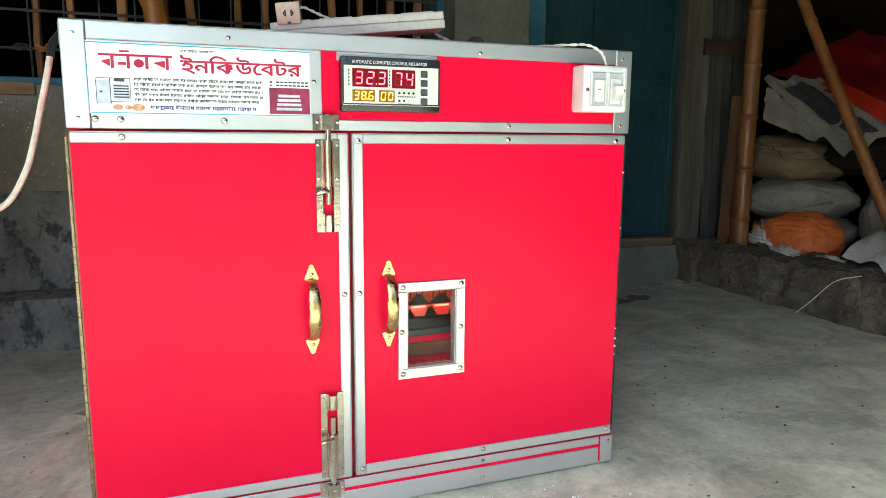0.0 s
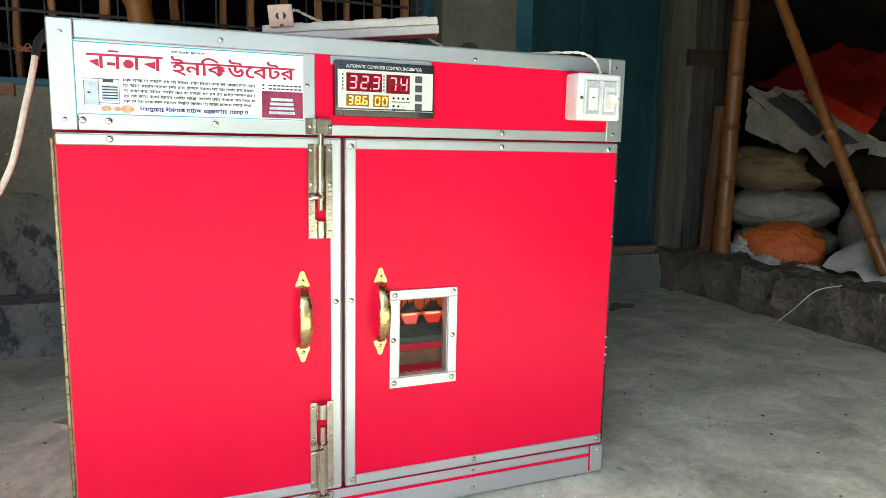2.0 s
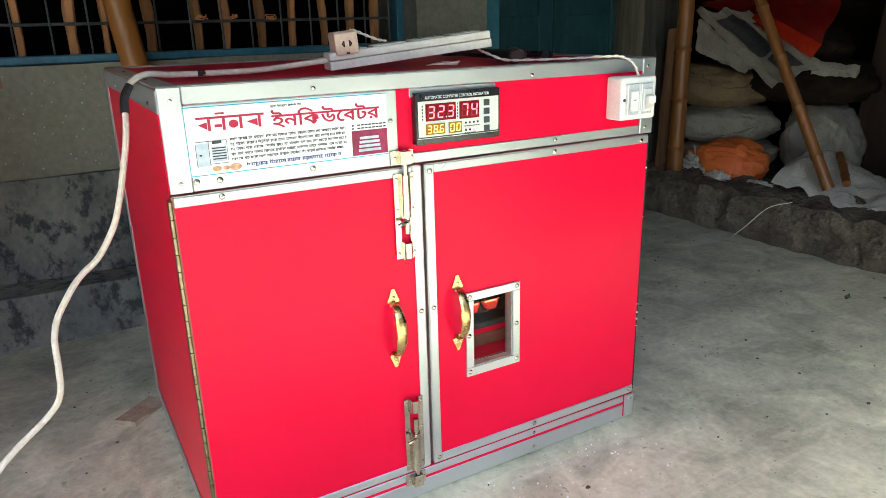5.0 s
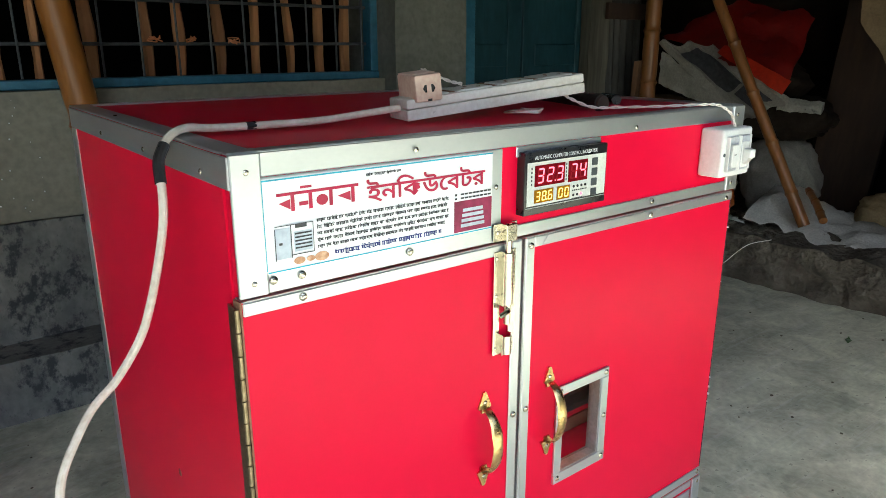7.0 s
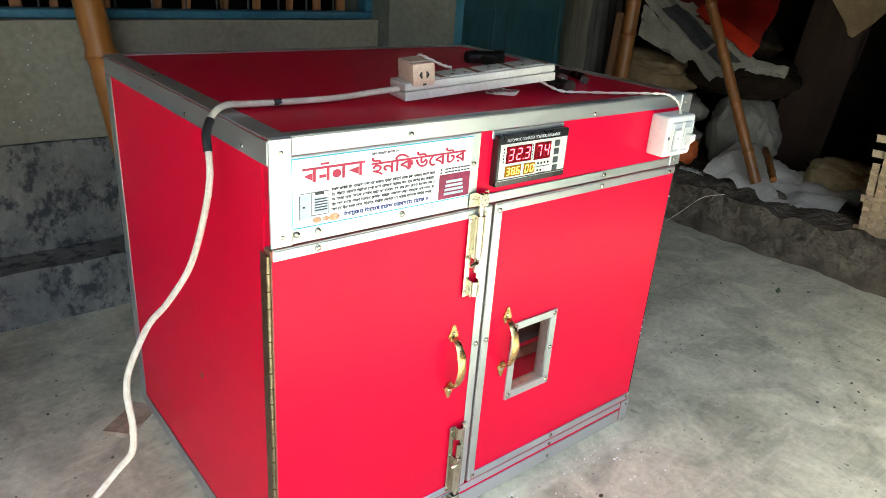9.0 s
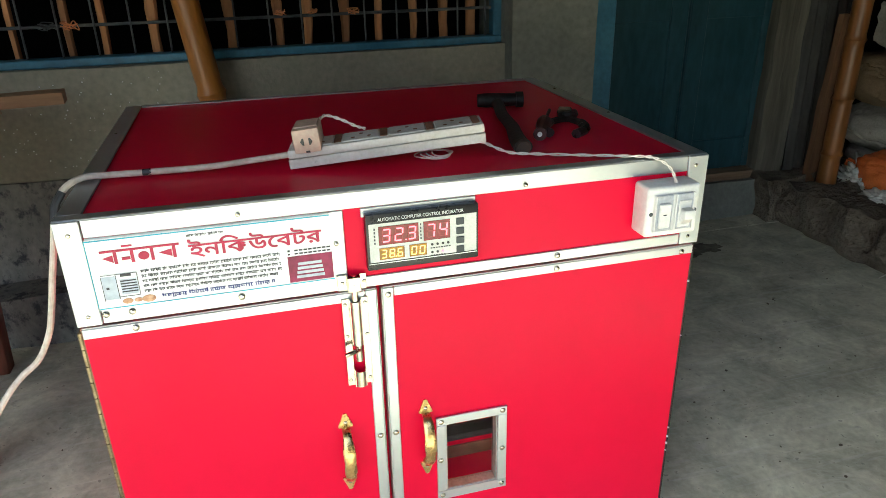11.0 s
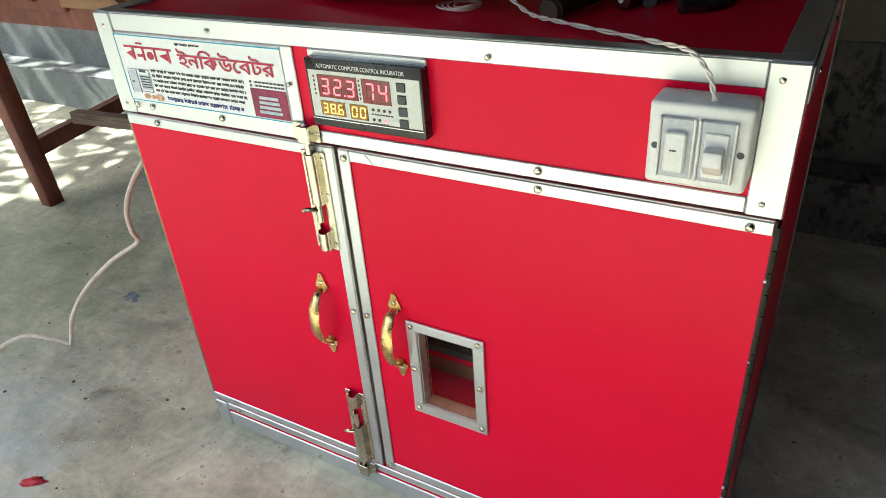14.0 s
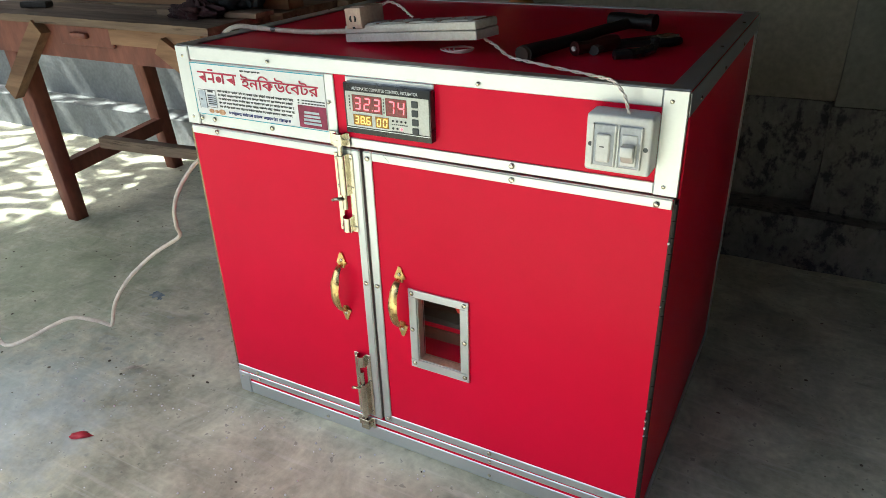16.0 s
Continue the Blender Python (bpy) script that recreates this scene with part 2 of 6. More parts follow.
# near-black colour stands for the unlit room behind the windows
ROOM_SHADE = surface("room_shade", (0.004, 0.004, 0.004), (0.007, 0.0065, 0.006), 3, 0.9, bump=0.2, spec=0.08)
# near-black colour puts the store's shade into its walls and filler bundles
STORE_SHADE = surface("store_shade", (0.012, 0.009, 0.007), (0.026, 0.019, 0.014), 6, 0.85, bump=0.5, fine=60, spec=0.08)
# mud colour for two unseen walls added against low skylight
SKY_BLOCK = surface("sky_block_mud", (0.13, 0.115, 0.095), (0.20, 0.18, 0.155), 1.5, 0.95, bump=0.5, fine=25, c3=(0.10, 0.09, 0.06), spots=-0.02, distance=0.01, spec=0.1)
LEAF = surface("leaf", (0.04, 0.09, 0.02), (0.08, 0.14, 0.03), 5, 0.5, bump=0.1)
DRY_LEAF = surface("dry_leaf", (0.48, 0.45, 0.38), (0.66, 0.62, 0.54), 60, 0.8, bump=0.3, fine=150)
BARK = surface("bark", (0.10, 0.075, 0.05), (0.18, 0.14, 0.10), 8, 0.9, bump=0.6)
ORANGE_TIE = surface("orange_twine", (0.55, 0.18, 0.06), (0.65, 0.26, 0.10), 60, 0.6)
RED_BIT = surface("red_scrap", (0.48, 0.02, 0.04), (0.6, 0.04, 0.06), 60, 0.5)
def scuff(m, colour, amount=0.5):
    """Pale trowel scratches and broad grey tide marks laid over a material's colour."""
    nt = m.node_tree
    n, l = nt.nodes, nt.links
    b = n["Principled BSDF"]
    src = b.inputs["Base Color"].links[0].from_socket
    tc = n.new("ShaderNodeTexCoord")
    out = src
    for rot, scl, lo in ((0.5, (2.2, 26, 1), 0.59), (-0.7, (3.0, 34, 1), 0.60), (1.3, (1.6, 60, 1), 0.60), (0.1, (9, 12, 1), 0.63)):
        mp = n.new("ShaderNodeMapping")
        mp.inputs["Rotation"].default_value = (0, 0, rot)
        mp.inputs["Scale"].default_value = scl
        l.new(tc.outputs["Object"], mp.inputs[0])
        tx = n.new("ShaderNodeTexNoise")
        tx.inputs["Scale"].default_value, tx.inputs["Detail"].default_value = 1.6, 7
        l.new(mp.outputs[0], tx.inputs[0])
        r = n.new("ShaderNodeMapRange")
        r.inputs[1].default_value, r.inputs[2].default_value = lo, lo + 0.10
        r.inputs[3].default_value, r.inputs[4].default_value = 0, amount
        l.new(tx.outputs[0], r.inputs[0])
        mx = n.new("ShaderNodeMix")
        mx.data_type = "RGBA"
        l.new(r.outputs[0], mx.inputs[0])
        l.new(out, mx.inputs[6])
        mx.inputs[7].default_value = (*colour, 1)
        out = mx.outputs[2]
    for scl, lo, c in ((55, 0.66, 0.55), (19, 0.69, 0.45)):
        sp = n.new("ShaderNodeTexNoise")
        sp.inputs["Scale"].default_value, sp.inputs["Detail"].default_value = scl, 3
        l.new(tc.outputs["Object"], sp.inputs[0])
        r = n.new("ShaderNodeMapRange")
        r.inputs[1].default_value, r.inputs[2].default_value, r.inputs[3].default_value, r.inputs[4].default_value = lo, lo + 0.05, 0, c
        l.new(sp.outputs[0], r.inputs[0])
        mx = n.new("ShaderNodeMix")
        mx.data_type = "RGBA"
        l.new(r.outputs[0], mx.inputs[0])
        l.new(out, mx.inputs[6])
        mx.inputs[7].default_value = (0.13, 0.13, 0.115, 1)
        out = mx.outputs[2]
    tide = n.new("ShaderNodeTexNoise")
    tide.inputs["Scale"].default_value, tide.inputs["Detail"].default_value, tide.inputs["Distortion"].default_value = 6.5, 12, 0.6
    tide.inputs["Roughness"].default_value = 0.68
    l.new(tc.outputs["Object"], tide.inputs[0])
    r = n.new("ShaderNodeMapRange")
    r.inputs[1].default_value, r.inputs[2].default_value, r.inputs[3].default_value, r.inputs[4].default_value = 0.34, 0.66, 0.60, 1.22
    l.new(tide.outputs[0], r.inputs[0])
    hs = n.new("ShaderNodeHueSaturation")
    l.new(out, hs.inputs["Color"])
    l.new(r.outputs[0], hs.inputs["Value"])
    # a bluish worn patch of old limewash
    gm = n.new("ShaderNodeMapping")
    gm.inputs["Location"].default_value = (0.95, 0.62, 0)
    gm.inputs["Scale"].default_value = (1.9, 1.5, 1)
    l.new(tc.outputs["Object"], gm.inputs[0])
    gr = n.new("ShaderNodeTexGradient")
    gr.gradient_type = "SPHERICAL"
    l.new(gm.outputs[0], gr.inputs[0])
    pn = n.new("ShaderNodeTexNoise")
    pn.inputs["Scale"].default_value, pn.inputs["Detail"].default_value, pn.inputs["Roughness"].default_value = 11, 10, 0.7
    l.new(tc.outputs["Object"], pn.inputs[0])
    mu = n.new("ShaderNodeMath")
    mu.operation = "MULTIPLY_ADD"
    l.new(gr.outputs[1], mu.inputs[0])
    mu.inputs[1].default_value = 0.55
    l.new(pn.outputs[0], mu.inputs[2])
    r = n.new("ShaderNodeMapRange")
    r.inputs[1].default_value, r.inputs[2].default_value, r.inputs[3].default_value, r.inputs[4].default_value = 0.66, 0.92, 0, 0.5
    l.new(mu.outputs[0], r.inputs[0])
    mx = n.new("ShaderNodeMix")
    mx.data_type = "RGBA"
    l.new(r.outputs[0], mx.inputs[0])
    l.new(hs.outputs[0], mx.inputs[6])
    mx.inputs[7].default_value = (0.46, 0.55, 0.60, 1)
    # a thin green film where the floor stays damp
    dm = n.new("ShaderNodeMapping")
    dm.inputs["Location"].default_value = (1.05, -0.28, 0)
    dm.inputs["Scale"].default_value = (1.0, 1.35, 1)
    l.new(tc.outputs["Object"], dm.inputs[0])
    dg = n.new("ShaderNodeTexGradient")
    dg.gradient_type = "SPHERICAL"
    l.new(dm.outputs[0], dg.inputs[0])
    mu = n.new("ShaderNodeMath")
    mu.operation = "MULTIPLY_ADD"
    l.new(dg.outputs[1], mu.inputs[0])
    mu.inputs[1].default_value = 0.5
    l.new(pn.outputs[0], mu.inputs[2])
    r = n.new("ShaderNodeMapRange")
    r.inputs[1].default_value, r.inputs[2].default_value, r.inputs[3].default_value, r.inputs[4].default_value = 0.62, 0.95, 0, 0.5
    l.new(mu.outputs[0], r.inputs[0])
    mz = n.new("ShaderNodeMix")
    mz.data_type = "RGBA"
    l.new(r.outputs[0], mz.inputs[0])
    l.new(mx.outputs[2], mz.inputs[6])
    mz.inputs[7].default_value = (0.20, 0.26, 0.13, 1)
    l.new(mz.outputs[2], b.inputs["Base Color"])


scuff(CONCRETE, (0.62, 0.60, 0.51), 0.62)
STAIN_BLUE = surface("blue_stain", (0.09, 0.14, 0.19), (0.22, 0.26, 0.28), 30, 0.6, bump=0.1)
STAIN_EARTH = surface("earth_stain", (0.07, 0.062, 0.045), (0.24, 0.225, 0.175), 22, 0.9, bump=0.6, fine=80)
STAIN_DARK = surface("dark_stain", (0.28, 0.295, 0.26), (0.46, 0.47, 0.38), 30, 0.5, bump=0.1)
RED_LED = glow("red_led", (1.0, 0.10, 0.13), 1.2)
RED_OFF = surface("red_led_window", (0.17, 0.004, 0.010), (0.20, 0.006, 0.013), 60, 0.12, bump=0)
RED_DIM = surface("red_led_unlit", (0.26, 0.012, 0.02), (0.28, 0.015, 0.025), 60, 0.2, bump=0)
AMBER_LED = glow("amber_led", (1.0, 0.55, 0.10), 1.0)
AMBER_OFF = surface("amber_led_window", (0.26, 0.12, 0.008), (0.30, 0.14, 0.010), 60, 0.12, bump=0)
GLASS = bpy.data.materials.new("window_glass")
GLASS.use_nodes = True
gb = GLASS.node_tree.nodes["Principled BSDF"]
gb.inputs["Base Color"].default_value = (0.9, 0.92, 0.9, 1)
gb.inputs["Transmission Weight"].default_value, gb.inputs["Roughness"].default_value, gb.inputs["IOR"].default_value = 1.0, 0.02, 1.12


# ---- building helpers ----
def thing(name, loc=(0, 0, 0), rot=(0, 0, 0), label="", category="", group="", kind=""):
    ob = new(name)
    ob.empty_display_size = 0.05
    ob.matrix_world = pose(*loc, *rot)
    return tagged(ob, label, category, group, kind)


def mesh_of(name, bm, material, smooth=True):
    me = bpy.data.meshes.new(name)
    if smooth:
        for f in bm.faces:
            f.smooth = True
        for e in bm.edges:
            if len(e.link_faces) == 2 and e.calc_face_angle(0) > 0.6:
                e.smooth = False
    bm.to_mesh(me)
    bm.free()
    me.materials.append(material)
    return me


def part(name, bm, material, parent, label="", smooth=True):
    ob = new(name, mesh_of(name, bm, material, smooth))
    ob.parent = parent
    return tagged(ob, label)


def single(name, bm, material, label, category, group="", kind="", loc=(0, 0, 0), rot=(0, 0, 0)):
    ob = new(name, mesh_of(name, bm, material))
    ob.matrix_world = pose(*loc, *rot)
    return tagged(ob, label, category, group, kind)


def box(x0, x1, y0, y1, z0, z1, bevel=0.0, bm=None, seg=1):
    bm = bm or bmesh.new()
    made = bmesh.ops.create_cube(bm, size=1, matrix=Matrix.Translation(((x0 + x1) / 2, (y0 + y1) / 2, (z0 + z1) / 2)) @ Matrix.Diagonal((x1 - x0, y1 - y0, z1 - z0, 1)))
    if bevel:
        vs = set(made["verts"])
        es = [e for e in bm.edges if e.verts[0] in vs and e.verts[1] in vs]
        bmesh.ops.bevel(bm, geom=es, offset=bevel, segments=seg, affect="EDGES", profile=0.5)
    return bm


def cyl(p0, p1, r0, r1=None, seg=16, bm=None, cap=True):
    bm = bm or bmesh.new()
    p0, p1 = Vector(p0), Vector(p1)
    d = p1 - p0
    m = Matrix.Translation((p0 + p1) / 2) @ d.to_track_quat("Z", "Y").to_matrix().to_4x4()
    bmesh.ops.create_cone(bm, cap_ends=cap, segments=seg, radius1=r0, radius2=r0 if r1 is None else r1, depth=d.length, matrix=m)
    return bm


def smooth_path(pts, n=8):
    """Points of a Catmull-Rom curve through pts."""
    p = [Vector(q) for q in pts]
    p = [2 * p[0] - p[1], *p, 2 * p[-1] - p[-2]]
    out = []
    for i in range(1, len(p) - 2):
        for k in range(n):
            s = k / n
            a, b, c, d = p[i - 1], p[i], p[i + 1], p[i + 2]
            out.append(0.5 * (2 * b + (c - a) * s + (2 * a - 5 * b + 4 * c - d) * s * s + (3 * b - a - 3 * c + d) * s ** 3))
    return out + [p[-2]]


def tube(pts, r, seg=8, bm=None, squash=1.0):
    """A tube along pts; r is a radius or a function of 0..1."""
    bm = bm or bmesh.new()
    pts = [Vector(p) for p in pts]
    rings, up = [], Vector((0, 0, 1))
    for i, p in enumerate(pts):
        d = (pts[min(i + 1, len(pts) - 1)] - pts[max(i - 1, 0)]).normalized()
        if abs(d.dot(up)) > 0.95:
            up = Vector((1, 0, 0)) if abs(d.x) < 0.8 else Vector((0, 1, 0))
        side = d.cross(up).normalized()
        up = side.cross(d).normalized()
        rad = r(i / (len(pts) - 1)) if callable(r) else r
        rings.append([bm.verts.new(p + rad * (math.cos(a) * side + squash * math.sin(a) * up)) for a in (2 * math.pi * k / seg for k in range(seg))])
    for a, b in zip(rings, rings[1:]):
        for k in range(seg):
            bm.faces.new((a[k], a[(k + 1) % seg], b[(k + 1) % seg], b[k]))
    bm.faces.new(rings[0][::-1])
    bm.faces.new(rings[-1])
    bmesh.ops.recalc_face_normals(bm, faces=bm.faces)
    return bm


def plate(outline, y0, y1, bm=None):
    """A flat plate in the x-z plane from y0 to y1 with the outline given as (x, z)."""
    bm = bm or bmesh.new()
    a = [bm.verts.new((x, y0, z)) for x, z in outline]
    b = [bm.verts.new((x, y1, z)) for x, z in outline]
    fs = [bm.faces.new(a), bm.faces.new(b[::-1])]
    for i in range(len(a)):
        j = (i + 1) % len(a)
        fs.append(bm.faces.new((a[j], a[i], b[i], b[j])))
    bmesh.ops.recalc_face_normals(bm, faces=fs)
    return bm


def rough_box(x0, x1, y0, y1, z0, z1, cell=0.08, amount=0.01, freq=6.0, seed=0.0, top_only=False):
    """A box with a fine skin pushed about by noise, for earth, kerbs and old plaster."""
    bm = bmesh.new()
    nx, ny, nz = (max(1, round((b - a) / cell)) for a, b in ((x0, x1), (y0, y1), (z0, z1)))
    grid = {}

    def v(i, j, k):
        if (i, j, k) not in grid:
            p = Vector((x0 + (x1 - x0) * i / nx, y0 + (y1 - y0) * j / ny, z0 + (z1 - z0) * k / nz))
            q = noise.noise_vector(p * freq + Vector((seed, seed, 0))) * amount
            if k == 0:
                q.z = 0
            if top_only:
                q.x = q.y = 0
            grid[i, j, k] = bm.verts.new(p + q)
        return grid[i, j, k]

    for i in range(nx):
        for j in range(ny):
            bm.faces.new((v(i, j, nz), v(i + 1, j, nz), v(i + 1, j + 1, nz), v(i, j + 1, nz)))
            bm.faces.new((v(i, j, 0), v(i, j + 1, 0), v(i + 1, j + 1, 0), v(i + 1, j, 0)))
    for i in range(nx):
        for k in range(nz):
            bm.faces.new((v(i, 0, k), v(i + 1, 0, k), v(i + 1, 0, k + 1), v(i, 0, k + 1)))
            bm.faces.new((v(i, ny, k), v(i, ny, k + 1), v(i + 1, ny, k + 1), v(i + 1, ny, k)))
    for j in range(ny):
        for k in range(nz):
            bm.faces.new((v(0, j, k), v(0, j, k + 1), v(0, j + 1, k + 1), v(0, j + 1, k)))
            bm.faces.new((v(nx, j, k), v(nx, j + 1, k), v(nx, j + 1, k + 1), v(nx, j, k + 1)))
    bmesh.ops.recalc_face_normals(bm, faces=bm.faces)
    return bm


def sack_mesh(lx, ly, lz, seed=0.0, crease=0.03, flat=0.35):
    """A filled sack: a rounded pillow with fine upright pleats, a few slack folds and pinched ends, resting on z = 0."""
    bm = bmesh.new()
    bmesh.ops.create_icosphere(bm, subdivisions=5, radius=1)
    for v in bm.verts:
        p = v.co.copy()
        q = Vector([math.copysign(abs(c) ** 0.80, c) for c in p])
        pinch = 1 - 0.34 * abs(q.x) ** 4
        q = Vector((q.x * lx / 2, q.y * ly / 2 * pinch, q.z * lz / 2 * pinch))
        q *= 1 + 0.13 * noise.fractal(p * 1.5 + Vector((seed, 3.1 * seed, 0)), 1.0, 2.0, 2)
        bend = 0.6 * noise.noise(p * 1.3 + Vector((0, 0, seed)))
        pleat = noise.noise(Vector((p.x * 13 + bend * 3 + seed, p.y * 0.9, p.z * 1.1)))
        fine = noise.noise(Vector((p.x * 30 + bend * 5 - seed, p.y * 2, p.z * 2)))
        q += p * crease * (0.30 * pleat + 0.08 * fine)
        fold = 1 - abs(noise.noise(Vector((p.x * 1.8 + seed, p.y * 3.0, p.z * 3.6 - seed)) + 0.4 * noise.noise_vector(p * 1.6)))
        q += p * crease * (0.30 * fold ** 4 - 0.10)
        q.z = max(q.z, -lz / 2 * (1 - flat * 0.3)) + lz / 2 * (1 - flat * 0.3)
        v.co = q
    return bm


def heap_mesh(rx, ry, h, seed=0.0, sub=5, amp=0.45, freq=2.2, ridge=0.0, octaves=5, folds=0.0):
    """A crumpled heap of cloth or plastic, resting on z = 0."""
    bm = bmesh.new()
    bmesh.ops.create_icosphere(bm, subdivisions=sub, radius=1)
    for v in bm.verts:
        p = v.co.copy()
        f = noise.fractal(p * freq + Vector((seed, seed, seed)), 0.9, 2.1, octaves)
        r = abs(noise.noise(p * freq * 2.2 + Vector((seed, 0, 0))))
        s = 1 + amp * f - ridge * r + folds * math.sin(8 * math.atan2(p.y, p.x) + 5 * p.z + 6 * noise.noise(p * 1.4 + Vector((0, seed, 0))))
        v.co = Vector((p.x * rx * s, p.y * ry * s, max(p.z, -0.25) * h * s * 0.8 + 0.2 * h))
        v.co.z = max(v.co.z, 0)
    return bm


# ---- large structure ----
def floor_height(x, y):
    """The trowelled floor swells a little under the incubator's front."""
    dx = max(0.10 - x, x - 0.82, 0)
    dy = max(0.10 - y, y - 0.62, 0)
    rise = 0.027 * math.exp(-((dx * dx + dy * dy) ** 0.5 / 0.19) ** 2)
    return rise + 0.004 * noise.noise(Vector((x * 2.2, y * 2.2, 0)))


bm = bmesh.new()
NX, NY, FX0, FX1, FY0, FY1 = 112, 92, -3.2, 2.40, -3.2, 1.40
gv = [[bm.verts.new((FX0 + (FX1 - FX0) * i / NX, FY0 + (FY1 - FY0) * j / NY, floor_height(FX0 + (FX1 - FX0) * i / NX, FY0 + (FY1 - FY0) * j / NY))) for j in range(NY + 1)] for i in range(NX + 1)]
for i in range(NX):
    for j in range(NY):
        bm.faces.new((gv[i][j], gv[i + 1][j], gv[i + 1][j + 1], gv[i][j + 1]))
single("floor", bm, CONCRETE, "worn grey concrete porch floor with stains and scratches", "floor", kind="structure")
single("floor_recess", box(1.36, 2.44, 1.395, 1.62, -0.05, 0.003), CONCRETE, "grey concrete floor before the door step", "floor", kind="structure")

bm = bmesh.new()
bmesh.ops.create_grid(bm, x_segments=4, y_segments=4, size=150, matrix=Matrix.Translation((0, 0, -0.12)))
single("ground", bm, GROUND, "brown earth yard with sparse grass around the porch", "ground", kind="structure")

# back wall: courses below the sill, piers, lintel
WY = 1.38
single("wall_back_lower_left", rough_box(-3.2, -1.137, WY, 1.62, 0.475, 0.80, 0.05, 0.004, 5), WHITEWASH, "pale blue-grey limewashed wall behind the work table", "wall", kind="structure")
single("wall_back_lower", rough_box(-1.135, 1.13, WY, 1.62, 0.475, 0.80, 0.05, 0.004, 5), PLASTER, "grey cement plaster wall under the barred windows", "wall", kind="structure")
single("wall_back_plinth_left", rough_box(-3.2, -0.655, WY - 0.012, 1.62, 0.16, 0.477, 0.05, 0.006, 6), PLINTH_PALE, "grey plinth behind the work table, paint mostly gone", "plinth", kind="structure")
single("wall_back_plinth", rough_box(-0.653, 1.40, WY - 0.012, 1.62, 0.16, 0.477, 0.05, 0.006, 6), PLINTH, "grey plinth with flaking black paint", "plinth", kind="structure")
single("wall_back_foot_left", rough_box(-3.2, -0.655, 1.235, 1.62, -0.05, 0.165, 0.05, 0.008, 6, 3.0), PLINTH_PALE, "low cement step at the wall foot, bare and pale", "plinth", kind="structure")
single("wall_back_foot", rough_box(-0.653, 1.41, 1.235, 1.62, -0.05, 0.165, 0.05, 0.008, 6, 3.0), PLINTH, "low cement step at the wall foot, black paint worn off", "plinth", kind="structure")
single("wall_back_upper", box(-3.2, 1.13, WY, 1.62, 1.75, 1.948), PLASTER, "grey plaster wall above the windows", "wall", kind="structure")
single("wall_back_pier", rough_box(-1.250, -1.135, WY - 0.006, 1.60, 0.799, 1.752, 0.05, 0.004, 6), WHITEWASH, "pale whitewashed pier with flaking blue edges between two barred windows", "wall", kind="structure")
single("wall_back_end", box(-3.2, -2.95, WY, 1.60, 0.798, 1.752), PLASTER, "grey plaster wall beside the window", "wall", kind="structure")
single("column", rough_box(1.095, 1.395, 1.315, 1.66, 0.478, 1.949, 0.05, 0.004, 6), COLUMN, "grey plastered column with dents beside the door", "column", kind="structure")
single("column_foot", rough_box(1.090, 1.40, 1.305, 1.64, 0.16, 0.480, 0.05, 0.006, 6), PLINTH, "column foot with flaking black paint", "column", kind="structure")
single("wall_door_head", box(1.395, 2.66, 1.58, 1.72, 1.90, 1.948), PLASTER, "plaster wall above the blue door", "wall", kind="structure")
single("wall_right", box(3.55, 3.65, -3.2, 2.2, -0.1, 1.949), STORE_SHADE, "mat wall of the store, near-black to carry its shade", "wall", kind="structure")
single("wall_store_back", box(2.66, 3.56, 1.86, 1.96, -0.1, 1.949), STORE_SHADE, "mat wall behind the sacks, near-black to carry the shade", "wall", kind="structure")
single("wall_store_return", box(2.656, 2.70, 1.60, 1.87, -0.1, 1.949), STORE_SHADE, "mat wall return, near-black to carry the shade", "wall", kind="structure")
# unseen wall, added to block the sky at the front right
single("sky_block_right", box(1.45, 3.65, -1.30, -1.22, -0.1, 1.949), STORE_SHADE, "unseen dark wall added to block skylight on the right", "wall", kind="structure")
# unseen walls, added to block low sky in front and at the left
single("sky_block_front", box(-0.6, 9.0, -6.2, -6.0, -0.12, 3.3), SKY_BLOCK, "unseen plain wall added to block the low sky in front", "wall", kind="structure")
single("sky_block_side", box(-7.2, -7.0, -6.0, 4.2, -0.12, 3.6), SKY_BLOCK, "unseen plain wall added to block the low sky at the left", "wall", kind="structure")
# the roof is out of view; this eave is added to cut skylight
single("sky_block_eave", box(-1.0, 3.65, -0.985, -0.952, 1.46, 2.01), ROOF, "unseen low eave added to cut skylight at the back", "eave", kind="structure")
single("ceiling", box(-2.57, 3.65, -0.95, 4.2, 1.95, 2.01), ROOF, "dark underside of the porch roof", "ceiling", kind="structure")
# unseen strip, added to shut out sky between eave and right wall
single("sky_block_store", box(1.45, 3.65, -1.30, -0.9855, 1.95, 2.01), ROOF, "unseen roof strip added to close a slit of sky", "ceiling", kind="structure")
# unseen piece, added to stop skylight leaking into the room
single("sky_block_room", box(-3.3, -2.575, 1.38, 4.2, 1.95, 2.01), ROOF, "unseen ceiling piece added to keep skylight out of the room", "ceiling", kind="structure")
# room shell: its darkness is put into the colour
single("wall_room_back", box(-3.3, 2.8, 4.1, 4.2, -0.1, 1.949), ROOM_SHADE, "near-black room wall, shade put into its colour", "wall", kind="structure")
single("wall_room_left", box(-3.3, -3.2, 1.38, 4.1, -0.1, 1.949), ROOM_SHADE, "near-black room side wall, shade put into its colour", "wall", kind="structure")
single("wall_room_right", box(2.72, 2.8, 1.97, 4.1, -0.1, 1.949), ROOM_SHADE, "near-black room side wall, shade put into its colour", "wall", kind="structure")
